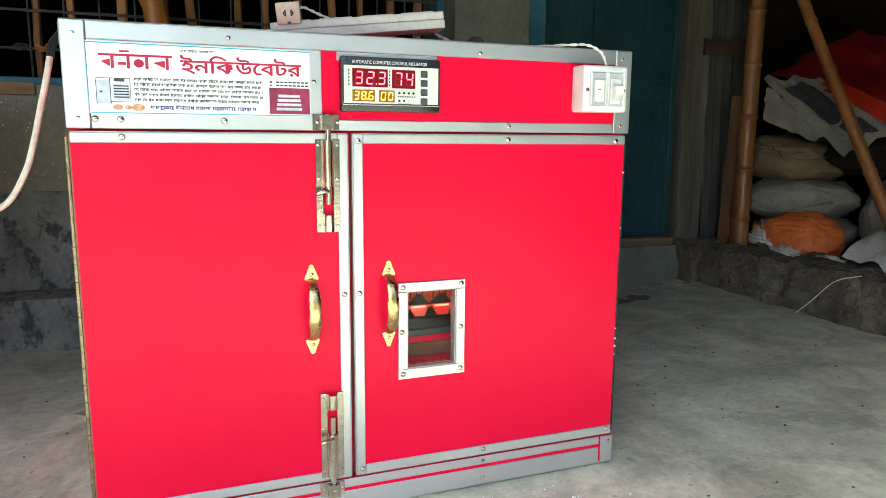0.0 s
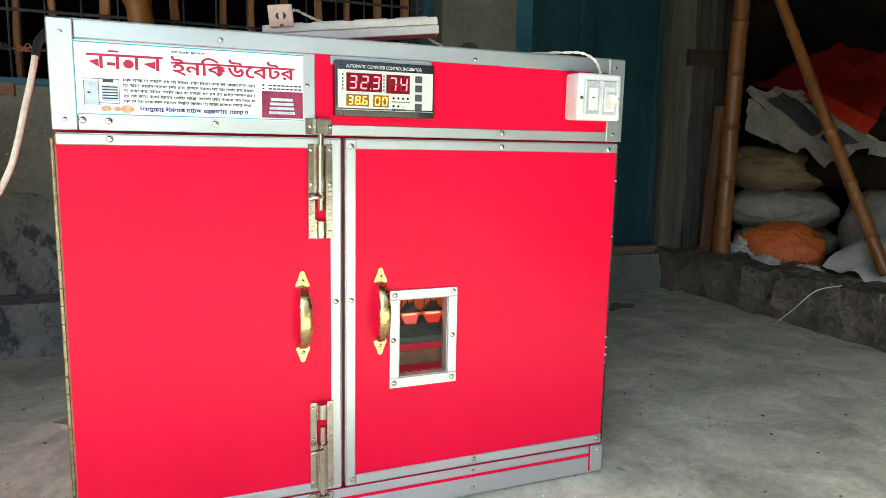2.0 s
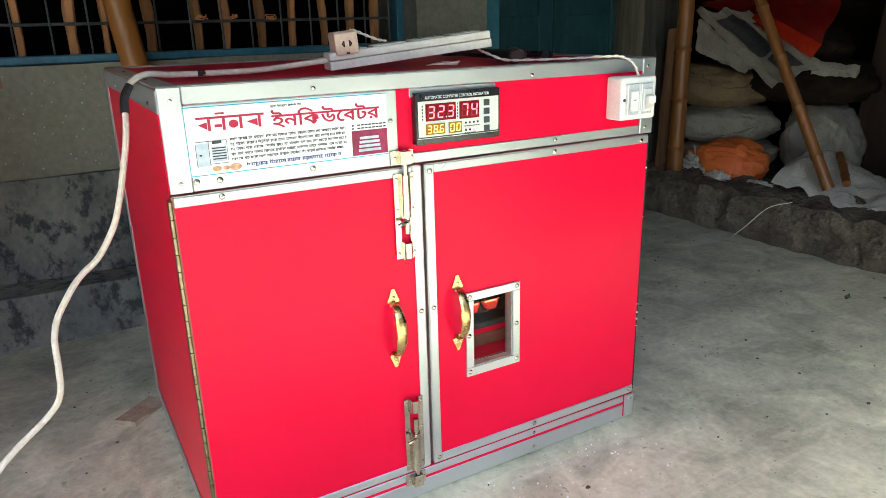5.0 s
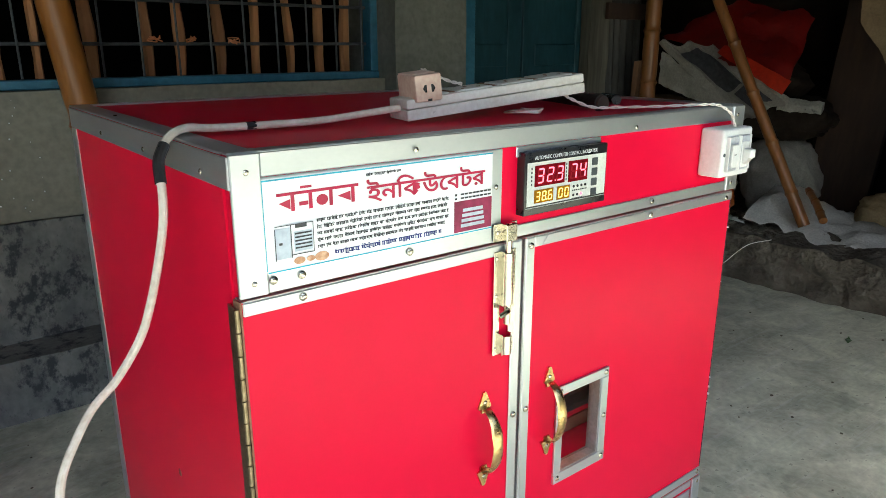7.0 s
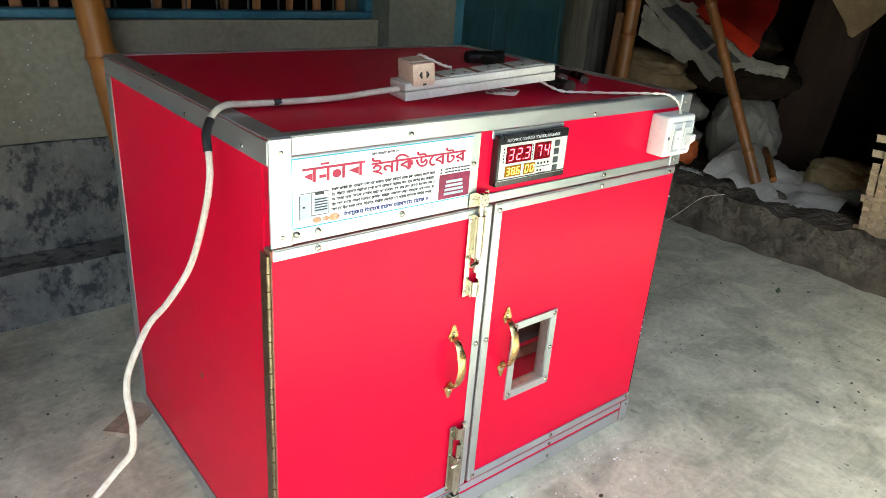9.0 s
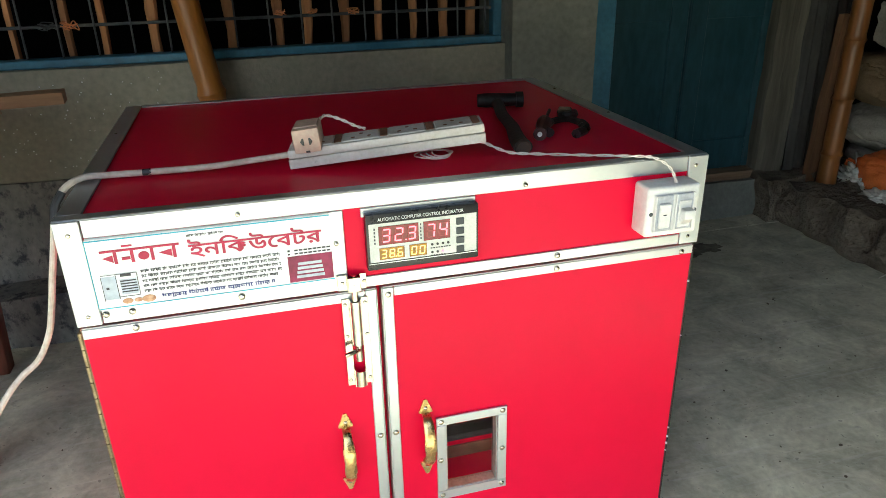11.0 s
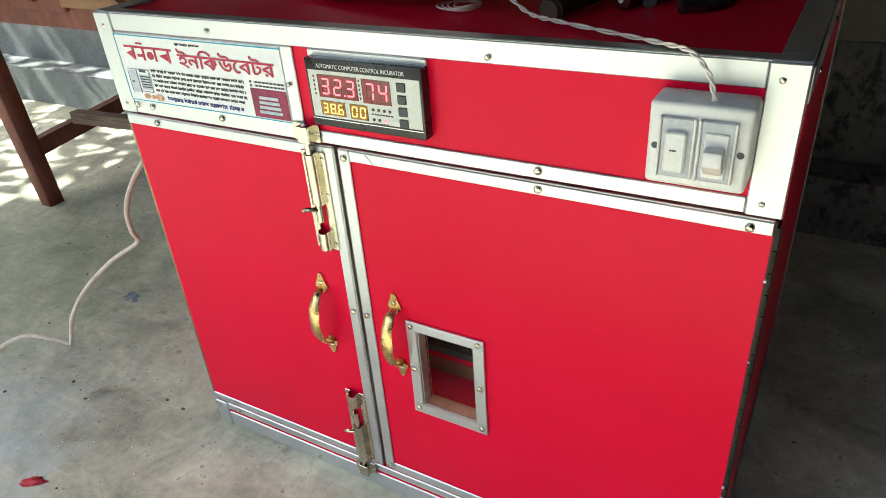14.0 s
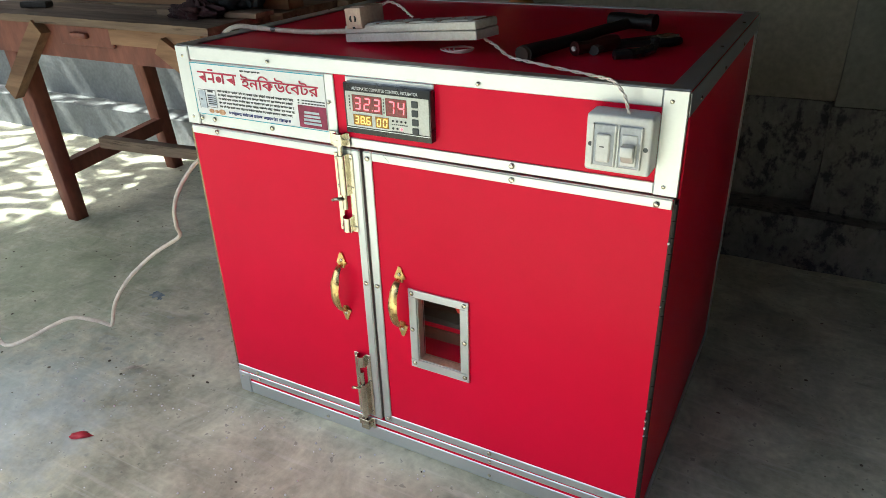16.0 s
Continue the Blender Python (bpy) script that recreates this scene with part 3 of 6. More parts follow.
single("floor_room", box(-3.2, 2.72, 1.62, 4.1, -0.06, 0.10), ROOM_SHADE, "near-black room floor, shade put into its colour", "floor", kind="structure")

# earth behind the kerb and the kerb itself
single("kerb", rough_box(2.345, 2.62, -3.2, 1.47, -0.06, 0.178, 0.022, 0.038, 11, 5.0), EARTH, "crumbling earth and cement kerb along the floor", "kerb", kind="structure")
single("store_ground", rough_box(2.56, 3.56, -3.2, 1.87, -0.06, 0.15, 0.06, 0.03, 5, 8.0), EARTH, "dark earth under the stored sacks", "ground", kind="structure")
single("door_step", rough_box(1.395, 2.42, 1.50, 1.64, -0.05, 0.165, 0.04, 0.010, 7, 2.0), STEP, "worn cement step before the blue door", "step", kind="structure")
single("door_sill_earth", rough_box(2.28, 2.66, 1.40, 1.66, -0.05, 0.19, 0.03, 0.035, 7, 4.0), EARTH, "earth heaped against the step", "ground", kind="structure")


# ---- barred windows ----
def barred_window(name, x0, x1, z0, z1, slats, label):
    w = thing(name, ((x0 + x1) / 2, 1.45, z0), label=label, category="window", kind="structure")
    ox = (x0 + x1) / 2
    h, hw = z1 - z0, (x1 - x0) / 2
    for n, b in (("window_sill", (-hw, hw, -0.035, 0.02, 0.0, 0.024)), ("window_frame", (-hw, -hw + 0.028, -0.03, 0.02, 0.024, h)),
                 ("window_frame", (hw - 0.028, hw, -0.03, 0.02, 0.024, h)), ("window_frame", (-hw + 0.028, hw - 0.028, -0.03, 0.02, h - 0.03, h))):
        part(n, box(*b, 0.003), BLUE, w, "flaking blue painted frame")
    k = 0
    z = 0.112
    while z < h - 0.05:
        part("bar", cyl((-hw + 0.02, 0.004, z), (hw - 0.02, 0.004, z), 0.0048, seg=8), ROD, w)
        z += 0.115
    rod = None
    x = -hw + 0.075
    while x < hw - 0.03:
        if rod is None:
            rod = part("rod", cyl((0, -0.003, 0.01), (0, -0.003, h - 0.02), 0.0032, seg=6), ROD, w)
            rod.location.x = x
        else:
            r = rod.copy()
            scene.collection.objects.link(r)
            r.location.x = x
        x += 0.099 + random.uniform(-0.006, 0.006)
    for s in slats:
        bm = bmesh.new()
        wd, lean, ph = random.uniform(0.0095, 0.0155), random.uniform(-0.03, 0.03), random.random() * 9
        for q in range(15):
            t = q / 14
            cx = lean * (t - 0.1) + 0.010 * noise.noise(Vector((ph, t * 5, 0)))
            ww = wd * (1 + 0.25 * noise.noise(Vector((ph, 7, t * 9)))) * (1.12 if q % 5 == 2 else 1)
            for sx, sy in ((-1, -0.006), (-0.6, -0.014), (0.6, -0.014), (1, -0.006), (1, 0.006), (-1, 0.006)):
                bm.verts.new((cx + sx * ww, 0.05 + sy, 0.004 + t * (h + 0.05)))
        bm.verts.ensure_lookup_table()
        for q in range(14):
            for e in range(6):
                a, b = q * 6 + e, q * 6 + (e + 1) % 6
                bm.faces.new((bm.verts[a], bm.verts[b], bm.verts[b + 6], bm.verts[a + 6]))
        bmesh.ops.recalc_face_normals(bm, faces=bm.faces)
        o = part("slat", bm, SLAT, w)
        o.location.x = s - ox
    return w


window_1 = barred_window("window_1", -1.133, 1.095, 0.800, 1.75, (-1.0, -0.924, -0.847, -0.725, -0.598, -0.484, -0.395, -0.247, -0.15, -0.003, 0.09, 0.217, 0.367, 0.456, 0.576, 0.691, 0.804, 0.912, 1.011),
                         "barred window with flaking blue frame and bamboo slats")
window_2 = barred_window("window_2", -2.95, -1.252, 0.800, 1.75, (-2.85, -2.74, -2.61, -2.50, -2.39, -2.27, -2.13, -2.02, -1.90, -1.81, -1.68, -1.55, -1.42, -1.335),
                         "sunlit barred window with blue frame and bamboo slats")


def twine(x, z, seed, material, label, reach=0.042):
    r = random.Random(seed)
    bm = bmesh.new()
    for _ in range(4):
        pts = [(x + r.uniform(-reach, reach), 1.445 + r.uniform(-0.02, 0.005), z + r.uniform(-0.45, 0.45) * reach) for _ in range(4)]
        pts.insert(1, (x, 1.447, z))
        tube(smooth_path(pts, 5), 0.0017, 5, bm)
    single("twine", bm, material, label, "twine", "twine ties on the grill")


twine(-0.225, 0.915, 1, ORANGE_TIE, "orange twine knotted round the grill bar", 0.030)
twine(-0.29, 0.915, 2, ROD, "grey wire twisted round the grill bar", 0.026)
twine(0.375, 0.925, 3, ORANGE_TIE, "frayed tie on the grill bar", 0.02)
twine(0.47, 0.925, 4, ORANGE_TIE, "frayed tie on the grill bar", 0.02)
twine(0.60, 0.92, 5, ORANGE_TIE, "frayed tie on the grill bar", 0.02)

# ---- blue double door ----
door = thing("door_1", (1.93, 1.60, 0.20), label="closed blue wooden double door, paint scuffed at the foot", category="door", kind="structure")
for s in (-1, 1):
    x0, x1 = (-0.415, -0.006) if s < 0 else (0.006, 0.415)
    leaf = part("door_leaf", box(x0, x1, 0.0, 0.03, 0.0, 1.69, 0.003), DOOR, door)
    for a, b in ((x0, x0 + 0.075), (x1 - 0.075, x1)):
        part("stile", box(a, b, -0.013, -0.001, 0.0, 1.69, 0.003), DOOR, leaf)
    for a, b in ((0.0, 0.13), (0.62, 0.71), (1.60, 1.69)):
        part("rail", box(x0 + 0.0755, x1 - 0.0755, -0.012, -0.001, a, b, 0.003), DOOR, leaf)
part("door_jamb", box(-0.515, -0.42, -0.20, 0.03, -0.03, 1.70, 0.004), BLUE, door, "worn blue door jamb")
part("door_jamb", rough_box(0.362, 0.496, -0.075, -0.017, -0.03, 1.70, 0.04, 0.008, 8), WOOD_JAMB, door, "bare grey timber jamb")
part("threshold", rough_box(-0.418, 0.418, -0.07, 0.03, -0.04, -0.003, 0.05, 0.006, 8), WOOD_GREY, door, "worn timber threshold")

bm = bmesh.new()
cols = []
for i in range(33):
    x = 0.24 * i / 32
    y = 0.016 * math.sin(i / 32 * 5 * 2 * math.pi)
    cols.append([bm.verts.new((x, y + s * 0.0008, z)) for s in (-1, 1) for z in (0, 1.55)])
for a, b in zip(cols, cols[1:]):
    bm.faces.new((a[0], b[0], b[1], a[1]))
    bm.faces.new((a[2], a[3], b[3], b[2]))
single("tin_sheet", bm, TIN, "dark rusty corrugated tin sheet leaning beside the door", "tin sheet", loc=(2.430, 1.520, 0.17), rot=(-2, 0, 0))
single("board", rough_box(-0.037, 0.037, -0.012, 0.012, 0, 0.68, 0.03, 0.006, 9), WOOD_POST, "split brown board standing by the bamboo post", "board", loc=(2.480, 1.415, 0.16), rot=(3, -1, 10))
single("wall_store_end", box(2.455, 2.655, 1.60, 1.70, -0.05, 1.949), PLASTER, "grey plaster wall end behind the tin sheet", "wall", kind="structure")
single("board", rough_box(-0.16, 0.16, -0.01, 0.01, 0, 0.07, 0.04, 0.003, 9), WOOD_DARK, "dark red board nailed across the post", "board", loc=(2.53, 1.50, 1.02))


# ---- bamboo ----
def bamboo(name, p0, p1, r0, r1, label, nodes=5, material=BAMBOO, bend=0.008, hollow=False):
    p0, p1 = Vector(p0), Vector(p1)
    d = p1 - p0
    side = d.cross(Vector((0.3, 1, 0.2))).normalized()
    n = nodes * 26
    pts = [p0 + d * (i / n) + side * bend * math.sin(3 * i / n) for i in range(n + 1)]

    def rad(t):
        base = r0 + (r1 - r0) * t
        f = (t * nodes + 0.35) % 1.0
        f = min(f, 1 - f)
        return base * (1 + 0.15 * math.exp(-(f / 0.03) ** 2) - 0.04 * math.exp(-((f - 0.09) / 0.04) ** 2))

    bm = tube([p - p0 for p in pts], rad, 14)
    return single(name, bm, material, label, "bamboo pole", loc=p0)


bamboo("bamboo_pole", (0.222, 1.278, 0.166), (0.004, 1.300, 1.85), 0.039, 0.036, "thick yellow bamboo pole leaning on the window wall", 5)
bamboo("bamboo_post", (2.500, 1.345, 0.15), (2.525, 1.350, 1.945), 0.038, 0.032, "upright old bamboo post at the store's edge", 8, BAMBOO_OLD)
bamboo("bamboo_pole", (2.515, 0.575, 0.225), (2.45, 1.46, 1.93), 0.023, 0.020, "brown bamboo pole leaning over the sacks", 9, BAMBOO_OLD)
bamboo("bamboo_pole", (2.50, 0.500, 0.262), (2.70, 0.66, 0.33), 0.015, 0.014, "short dark bamboo pipe on the sack", 3, BAMBOO_OLD)

# ---- the store: sacks, tarpaulin, mat ----
def sack(loc, rot, size, material, label, seed, group="stored sacks", seam=None):
    bm = sack_mesh(*size, seed)
    line = []
    if seam is not None:
        for k in range(19):
            x = size[0] * (-0.43 + 0.86 * k / 18)
            z = size[2] * (seam + 0.10 * math.sin(k * 0.35 + seed))
            v = min((v for v in bm.verts if v.co.y > 0), key=lambda v: abs(v.co.x - x) + abs(v.co.z - z))
            line.append(v.co + Vector((0, 0.003, 0)))
    ob = single("sack", bm, material, label, "sack", group, loc=loc, rot=rot)
    if line:
        part("seam", tube(smooth_path(line, 3), lambda t: 0.0085 + 0.0022 * math.sin(90 * t), 6, squash=0.8), material, ob, "stitched and rolled mouth seam")
    return ob


sack((2.90, 1.36, 0.15), (0, 0, 84), (0.50, 0.36, 0.17), SACK, "dusty grey sack at the foot of the pile", 0.5)
orange = sack((2.68, 1.165, 0.140), (0, 0, 98), (0.34, 0.24, 0.205), SACK_ORANGE, "bright orange net sack under the pile", 1.7)
bm = bmesh.new()
neck = []
for k in range(9):
    t = k / 8
    neck.append([bm.verts.new((0.125 + 0.075 * t, (0.066 - 0.052 * math.sin(math.pi * min(t * 1.1, 1) * 0.62)) * (1 + 0.14 * math.cos(7 * a)) * math.cos(a) + 0.05 * t, 0.088 + 0.018 * t + (0.070 - 0.055 * math.sin(math.pi * min(t * 1.1, 1) * 0.62)) * (1 + 0.14 * math.cos(7 * a)) * math.sin(a))) for a in (2 * math.pi * q / 42 for q in range(42))])
for a, b in zip(neck, neck[1:]):
    for q in range(42):
        bm.faces.new((a[q], a[(q + 1) % 42], b[(q + 1) % 42], b[q]))
bm.faces.new(neck[-1])
bmesh.ops.recalc_face_normals(bm, faces=bm.faces)
part("gathered_neck", bm, SACK_ORANGE, orange, "tied orange neck drawn into pleats")
sack((2.84, 1.335, 0.290), (0, 3, 96), (0.50, 0.38, 0.205), SACK, "full pale woven sack in the pile, stitched mouth forward", 2.4, seam=0.32)
sack((2.84, 1.395, 0.465), (0, -4, 92), (0.49, 0.36, 0.215), SACK_BROWN, "brown dusty sack on top of the pile, stitched mouth forward", 3.8, seam=0.62)
sack((3.00, 0.93, 0.15), (0, 0, 95), (0.34, 0.34, 0.36), SACK, "slumped grey sack behind the bamboo pole", 4.6)
sack((2.90, 0.38, 0.145), (0, 0, 75), (0.34, 0.24, 0.19), SACK_TAN, "tied tan sack behind the kerb", 6.1)
single("plastic_scrap", heap_mesh(0.075, 0.10, 0.10, 3.3, 5, 0.6, 3.8, 0.5), PLASTIC, "torn clear plastic wrapping by the post", "plastic", loc=(2.62, 1.29, 0.155))
single("plastic_scrap", heap_mesh(0.05, 0.06, 0.035, 7.3, 4, 0.6, 3.8, 0.4), PLASTIC, "crumpled plastic scrap on the kerb", "plastic", loc=(2.55, 1.13, 0.168))
single("plastic_scrap", heap_mesh(0.04, 0.06, 0.025, 9.1, 4, 0.6, 3.8, 0.4), PLASTIC, "pale plastic scrap on the kerb", "plastic", loc=(2.53, 0.90, 0.175))


def sheet(name, nx, ny, fn, material, label, category, thick=0.004, parent=None):
    bm = bmesh.new()
    vs = [[[bm.verts.new(Vector(fn(i / nx, j / ny)) + Vector((s * thick, 0, s * thick))) for s in (0, 1)] for j in range(ny + 1)] for i in range(nx + 1)]
    for i in range(nx):
        for j in range(ny):
            for s in (0, 1):
                q = (vs[i][j][s], vs[i + 1][j][s], vs[i + 1][j + 1][s], vs[i][j + 1][s])
                bm.faces.new(q if s else q[::-1])
    for i in range(nx):
        for j in (0, ny):
            bm.faces.new((vs[i][j][0], vs[i + 1][j][0], vs[i + 1][j][1], vs[i][j][1]))
    for j in range(ny):
        for i in (0, nx):
            bm.faces.new((vs[i][j][0], vs[i][j + 1][0], vs[i][j + 1][1], vs[i][j][1]))
    bmesh.ops.recalc_face_normals(bm, faces=bm.faces)
    if parent:
        return part(name, bm, material, parent, label)
    return single(name, bm, material, label, category)


def wave(u, v, s, k=5.0):
    return noise.fractal(Vector((u * k, v * k, s)), 1.0, 2.0, 3)


def quad(a, b, c, d, amp, s, k=4.0):
    """A crumpled four-cornered sheet: a, b the lower edge, d, c the upper one."""
    a, b, c, d = (Vector(q) for q in (a, b, c, d))
    return lambda u, v: (a.lerp(b, u)).lerp(d.lerp(c, u), v) + Vector((amp * wave(u, v, s, k), 0, amp * wave(u, v, s + 9, k)))


sheet("spread_sack", 30, 24, lambda u, v: (2.50 + 0.55 * v + 0.02 * wave(u, v, 3), 0.82 - 0.56 * u - 0.05 * v, 0.165 + 0.11 * math.exp(-((u - 0.05) / 0.25) ** 2) * math.sin(math.pi * min(1, v + 0.15)) + 0.05 * math.sin(math.pi * v) + 0.035 * wave(u, v, 4, 6)),
      SACK_WHITE, "empty white sack spread over the kerb", "sack", 0.006)
tarp = thing("tarpaulin", (0, 0, 0), label="red tarpaulin folded over the pile", category="tarpaulin")
sheet("sheet", 24, 12, quad((2.66, 1.40, 0.945), (2.64, 0.78, 0.745), (2.84, 0.80, 1.01), (2.86, 1.16, 1.105), 0.035, 1, 3), TARP_SHADED, "", "", 0.004, tarp)
sheet("fold", 24, 5, quad((2.62, 1.09, 0.875), (2.60, 0.775, 0.715), (2.63, 0.76, 0.765), (2.65, 1.08, 0.905), 0.006, 5), TARP_LIT, "folded edge in the lit copy of the red", "", 0.004, tarp)
def pleated(f, n, depth):
    """The sheet f laid in n pleats."""
    return lambda u, v: f(u, v) + Vector((-depth * abs(math.sin(n * math.pi * v + 0.4 * u)), 0, 0.4 * depth * math.sin(2 * n * math.pi * v)))


ps1 = thing("printed_sack", (0, 0, 0), label="empty white sack with dark print folded over the pile", category="sack")
f1 = pleated(quad((2.61, 1.385, 0.915), (2.62, 0.945, 0.585), (2.68, 0.775, 0.690), (2.67, 1.15, 0.905), 0.010, 2, 4), 2, 0.022)
sheet("cloth", 30, 36, f1, SACK, "", "", 0.006, ps1)
sheet("print_band", 16, 14, lambda u, v: f1(0.10 + 0.56 * u, 0.34 + 0.34 * v) + Vector((-0.008, 0, 0.003)), INK_BLACK, "dark printed band", "", 0.002, ps1)
sheet("print_band", 6, 4, lambda u, v: f1(0.70 + 0.22 * u, 0.42 + 0.40 * v) + Vector((-0.008, 0, 0.003)), INK_BLACK, "dark printed patch", "", 0.002, ps1)
sheet("folded_sack", 20, 6, quad((2.60, 1.36, 0.735), (2.63, 1.10, 0.640), (2.62, 1.04, 0.680), (2.60, 1.36, 0.870), 0.012, 6, 5), SACK, "folded empty sack hanging over the pile", "sack", 0.010)
sheet("folded_sack", 16, 5, quad((2.74, 0.86, 0.640), (2.80, 0.70, 0.630), (2.80, 0.70, 0.66), (2.74, 0.86, 0.675), 0.010, 8, 5), SACK, "folded grey sack edge under the tarpaulin", "sack", 0.02)
# fillers in the shade colour, for the darkness below the tarpaulin
sack((2.98, 1.02, 0.50), (0, 0, 90), (0.62, 0.40, 0.20), STORE_SHADE, "near-black filler sack for the shade under the tarpaulin", 12.0)
sack((2.95, 1.20, 0.64), (0, 0, 90), (0.70, 0.44, 0.26), STORE_SHADE, "near-black filler bundle for the shade under the tarpaulin", 13.0)
sheet("hanging_sack", 20, 20, lambda u, v: (2.84 + 0.05 * u, 0.62 - 0.48 * u + 0.02 * wave(u, v, 4), 0.82 + (1.125 - 0.62 * abs(u - 0.28)) * v + 0.62 * abs(u - 0.28) + 0.02 * wave(u, v, 7)), SACK_BROWN,
      "grey cloth sack hanging from the store roof", "sack")
single("board", rough_box(-0.14, 0.14, -0.012, 0.012, 0, 1.5, 0.06, 0.004, 5), WOOD_DARK, "tall dark board standing in the store", "board", loc=(3.12, 0.73, 0.15), rot=(0, -5, 85))
# added stack in the shade colour, filling the store's black depth
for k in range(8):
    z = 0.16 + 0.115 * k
    single("bundle", sack_mesh(0.62, 0.30, 0.16, 9.0 + k, 0.05), STORE_SHADE, "near-black filler bundle for the shade in the store", "bundle", "dark stacked bundles", loc=(3.34, 0.15 + 0.02 * (k % 3), z), rot=(0, 0, 80 + 3 * (k % 4)))

mat = thing("bamboo_mat", (2.47, 0.02, 0.17), (0, 0, 8), "pale woven split-bamboo mat standing on the kerb, frayed edge", "mat")
rnd = random.Random(4)


def ribbon(pts, side, half, thick):
    """A flat split-bamboo strip along pts."""
    bm = bmesh.new()
    rows = []
    for p in pts:
        p = Vector(p)
        rows.append([bm.verts.new(p + side * half * a + Vector((thick * b, 0, 0))) for a, b in ((-1, -1), (1, -1), (1, 1), (-1, 1))])
    for a, b in zip(rows, rows[1:]):
        for q in range(4):
            bm.faces.new((a[q], a[(q + 1) % 4], b[(q + 1) % 4], b[q]))
    bm.faces.new(rows[0][::-1])
    bm.faces.new(rows[-1])
    bmesh.ops.recalc_face_normals(bm, faces=bm.faces)
    return bm


for k in range(22):
    z = 0.018 + 0.0285 * k
    x0 = rnd.uniform(-0.05, 0.05) + 0.24 * max(0, (z - 0.30)) ** 1.2 + 0.05 * max(0, 0.15 - z)
    pts = []
    for i in range(27):
        s = i / 26
        pts.append((0.0045 * (1 if (i + k) % 2 else -1) - 0.1 * s * s, 0.1 - (x0 + (0.75 - x0) * s), z + rnd.uniform(-0.0025, 0.0025)))
    part("weft", ribbon(pts, Vector((0, 0.12, 1)).normalized(), 0.0132, 0.0008), MAT, mat, smooth=False)
for k in range(26):
    y = 0.088 - 0.0285 * k
    zt = 0.63 if k > 6 else 0.26 + 0.055 * k
    pts = [(0.0035 * (1 if (i + k) % 2 else -1), 0.02 * i / 22, -0.005 + (zt + 0.005) * i / 22 + (rnd.uniform(0, 0.03) if i == 22 else 0)) for i in range(23)]
    o = part("warp", ribbon(pts, Vector((0, 1, 0)), 0.0125, 0.0008), MAT, mat, smooth=False)
    o.location = (-0.004 - 0.1 * ((0.1 - y) / 0.75) ** 2, y, 0)
for k in range(10):
    y = 0.095 - 0.012 * k
    o = part("frayed_strip", box(-0.003, 0.003, -0.006, 0.006, 0, rnd.uniform(0.05, 0.1), 0.001), MAT, mat)
    o.matrix_basis = pose(-0.012, y + rnd.uniform(-0.01, 0.02), 0.08 + 0.055 * k, rnd.uniform(60, 110), rnd.uniform(-20, 20), 0)


# ---- the red incubator ----
inc = thing("incubator", (0, 0, 0), label="bright red laminate egg incubator cabinet with aluminium edging", category="incubator")
W, D, ZB, ZT = 0.914, 0.695, 0.027, 0.811

screw_bm = bmesh.new()
bmesh.ops.create_uvsphere(screw_bm, u_segments=12, v_segments=6, radius=0.0048)
for v in screw_bm.verts:
    v.co = Vector((v.co.x, min(v.co.y, 0) * 0.62, v.co.z))
    if abs(v.co.x) < 0.0012 and v.co.y < -0.001:
        v.co.y += 0.0009
SCREW = mesh_of("screw", screw_bm, STEEL)


def screw(x, z, parent, y=-0.004, s=1.0):
    o = new("screw", SCREW)
    o.parent = parent
    o.matrix_basis = pose(x, y, z, 0, random.uniform(0, 180), 0) @ Matrix.Diagonal((s, s, s, 1))
    return o


# carcass
part("side_panel", box(0.0, 0.016, 0.022, D - 0.004, ZB + 0.003, ZT - 0.004), RED, inc, "glossy red laminate side")
part("side_panel", box(W - 0.016, W, 0.022, D - 0.004, ZB + 0.003, ZT - 0.004), RED, inc, "glossy red laminate side")
part("back_panel", box(0.016, W - 0.016, D - 0.016, D - 0.004, ZB + 0.003, ZT - 0.02), RED, inc)
part("top_panel", box(0.002, W - 0.002, 0.02, D - 0.002, ZT - 0.018, ZT - 0.0025), RED, inc, "red laminate top")
part("bottom_panel", box(0.016, W - 0.016, 0.022, D - 0.016, ZB + 0.003, ZB + 0.045), RED, inc)
header = part("header_panel", box(0.002, W - 0.002, 0.002, 0.02, 0.6665, ZT - 0.003), RED, inc, "red control panel above the doors")
part("gap_rail", box(0.004, W - 0.004, 0.0165, 0.0195, 0.6628, 0.6664), RED, inc, "red rail in the gap over the doors")
base = part("base_panel", box(0.004, W, 0.003, 0.022, ZB + 0.001, 0.081), RED, inc, "red base rail")


def strip(x0, x1, y0, y1, z0, z1, parent, name="edge_trim", mat=None):
    return part(name, box(x0, x1, y0, y1, z0, z1, 0.0012), mat or ALU, parent, "bright aluminium edging")


# header trim
strip(0.0305, 0.8805, -0.001, 0.0018, 0.7865, ZT, header)
strip(-0.001, 0.030, -0.0035, 0.0018, 0.666, ZT, header)
strip(0.881, 0.914, -0.0035, 0.0018, 0.666, ZT, header)
strip(0.353, 0.8805, -0.001, 0.0018, 0.6660, 0.6830, header)
strip(0.0305, 0.3525, -0.001, 0.0018, 0.6660, 0.7860, header, "sign_plate")
strip(0.376, 0.541, -0.001, 0.0018, 0.772, 0.7860, header)
for x, z in ((0.015, 0.793), (0.217, 0.797), (0.616, 0.794), (0.893, 0.796), (0.8945, 0.679), (0.015, 0.680), (0.340, 0.739)):
    screw(x, z, header, -0.003, 0.7)
for x, z in ((0.036, 0.6795), (0.068, 0.679), (0.207, 0.6785), (0.671, 0.6755)):
    screw(x, z, header, -0.002, 1.0)
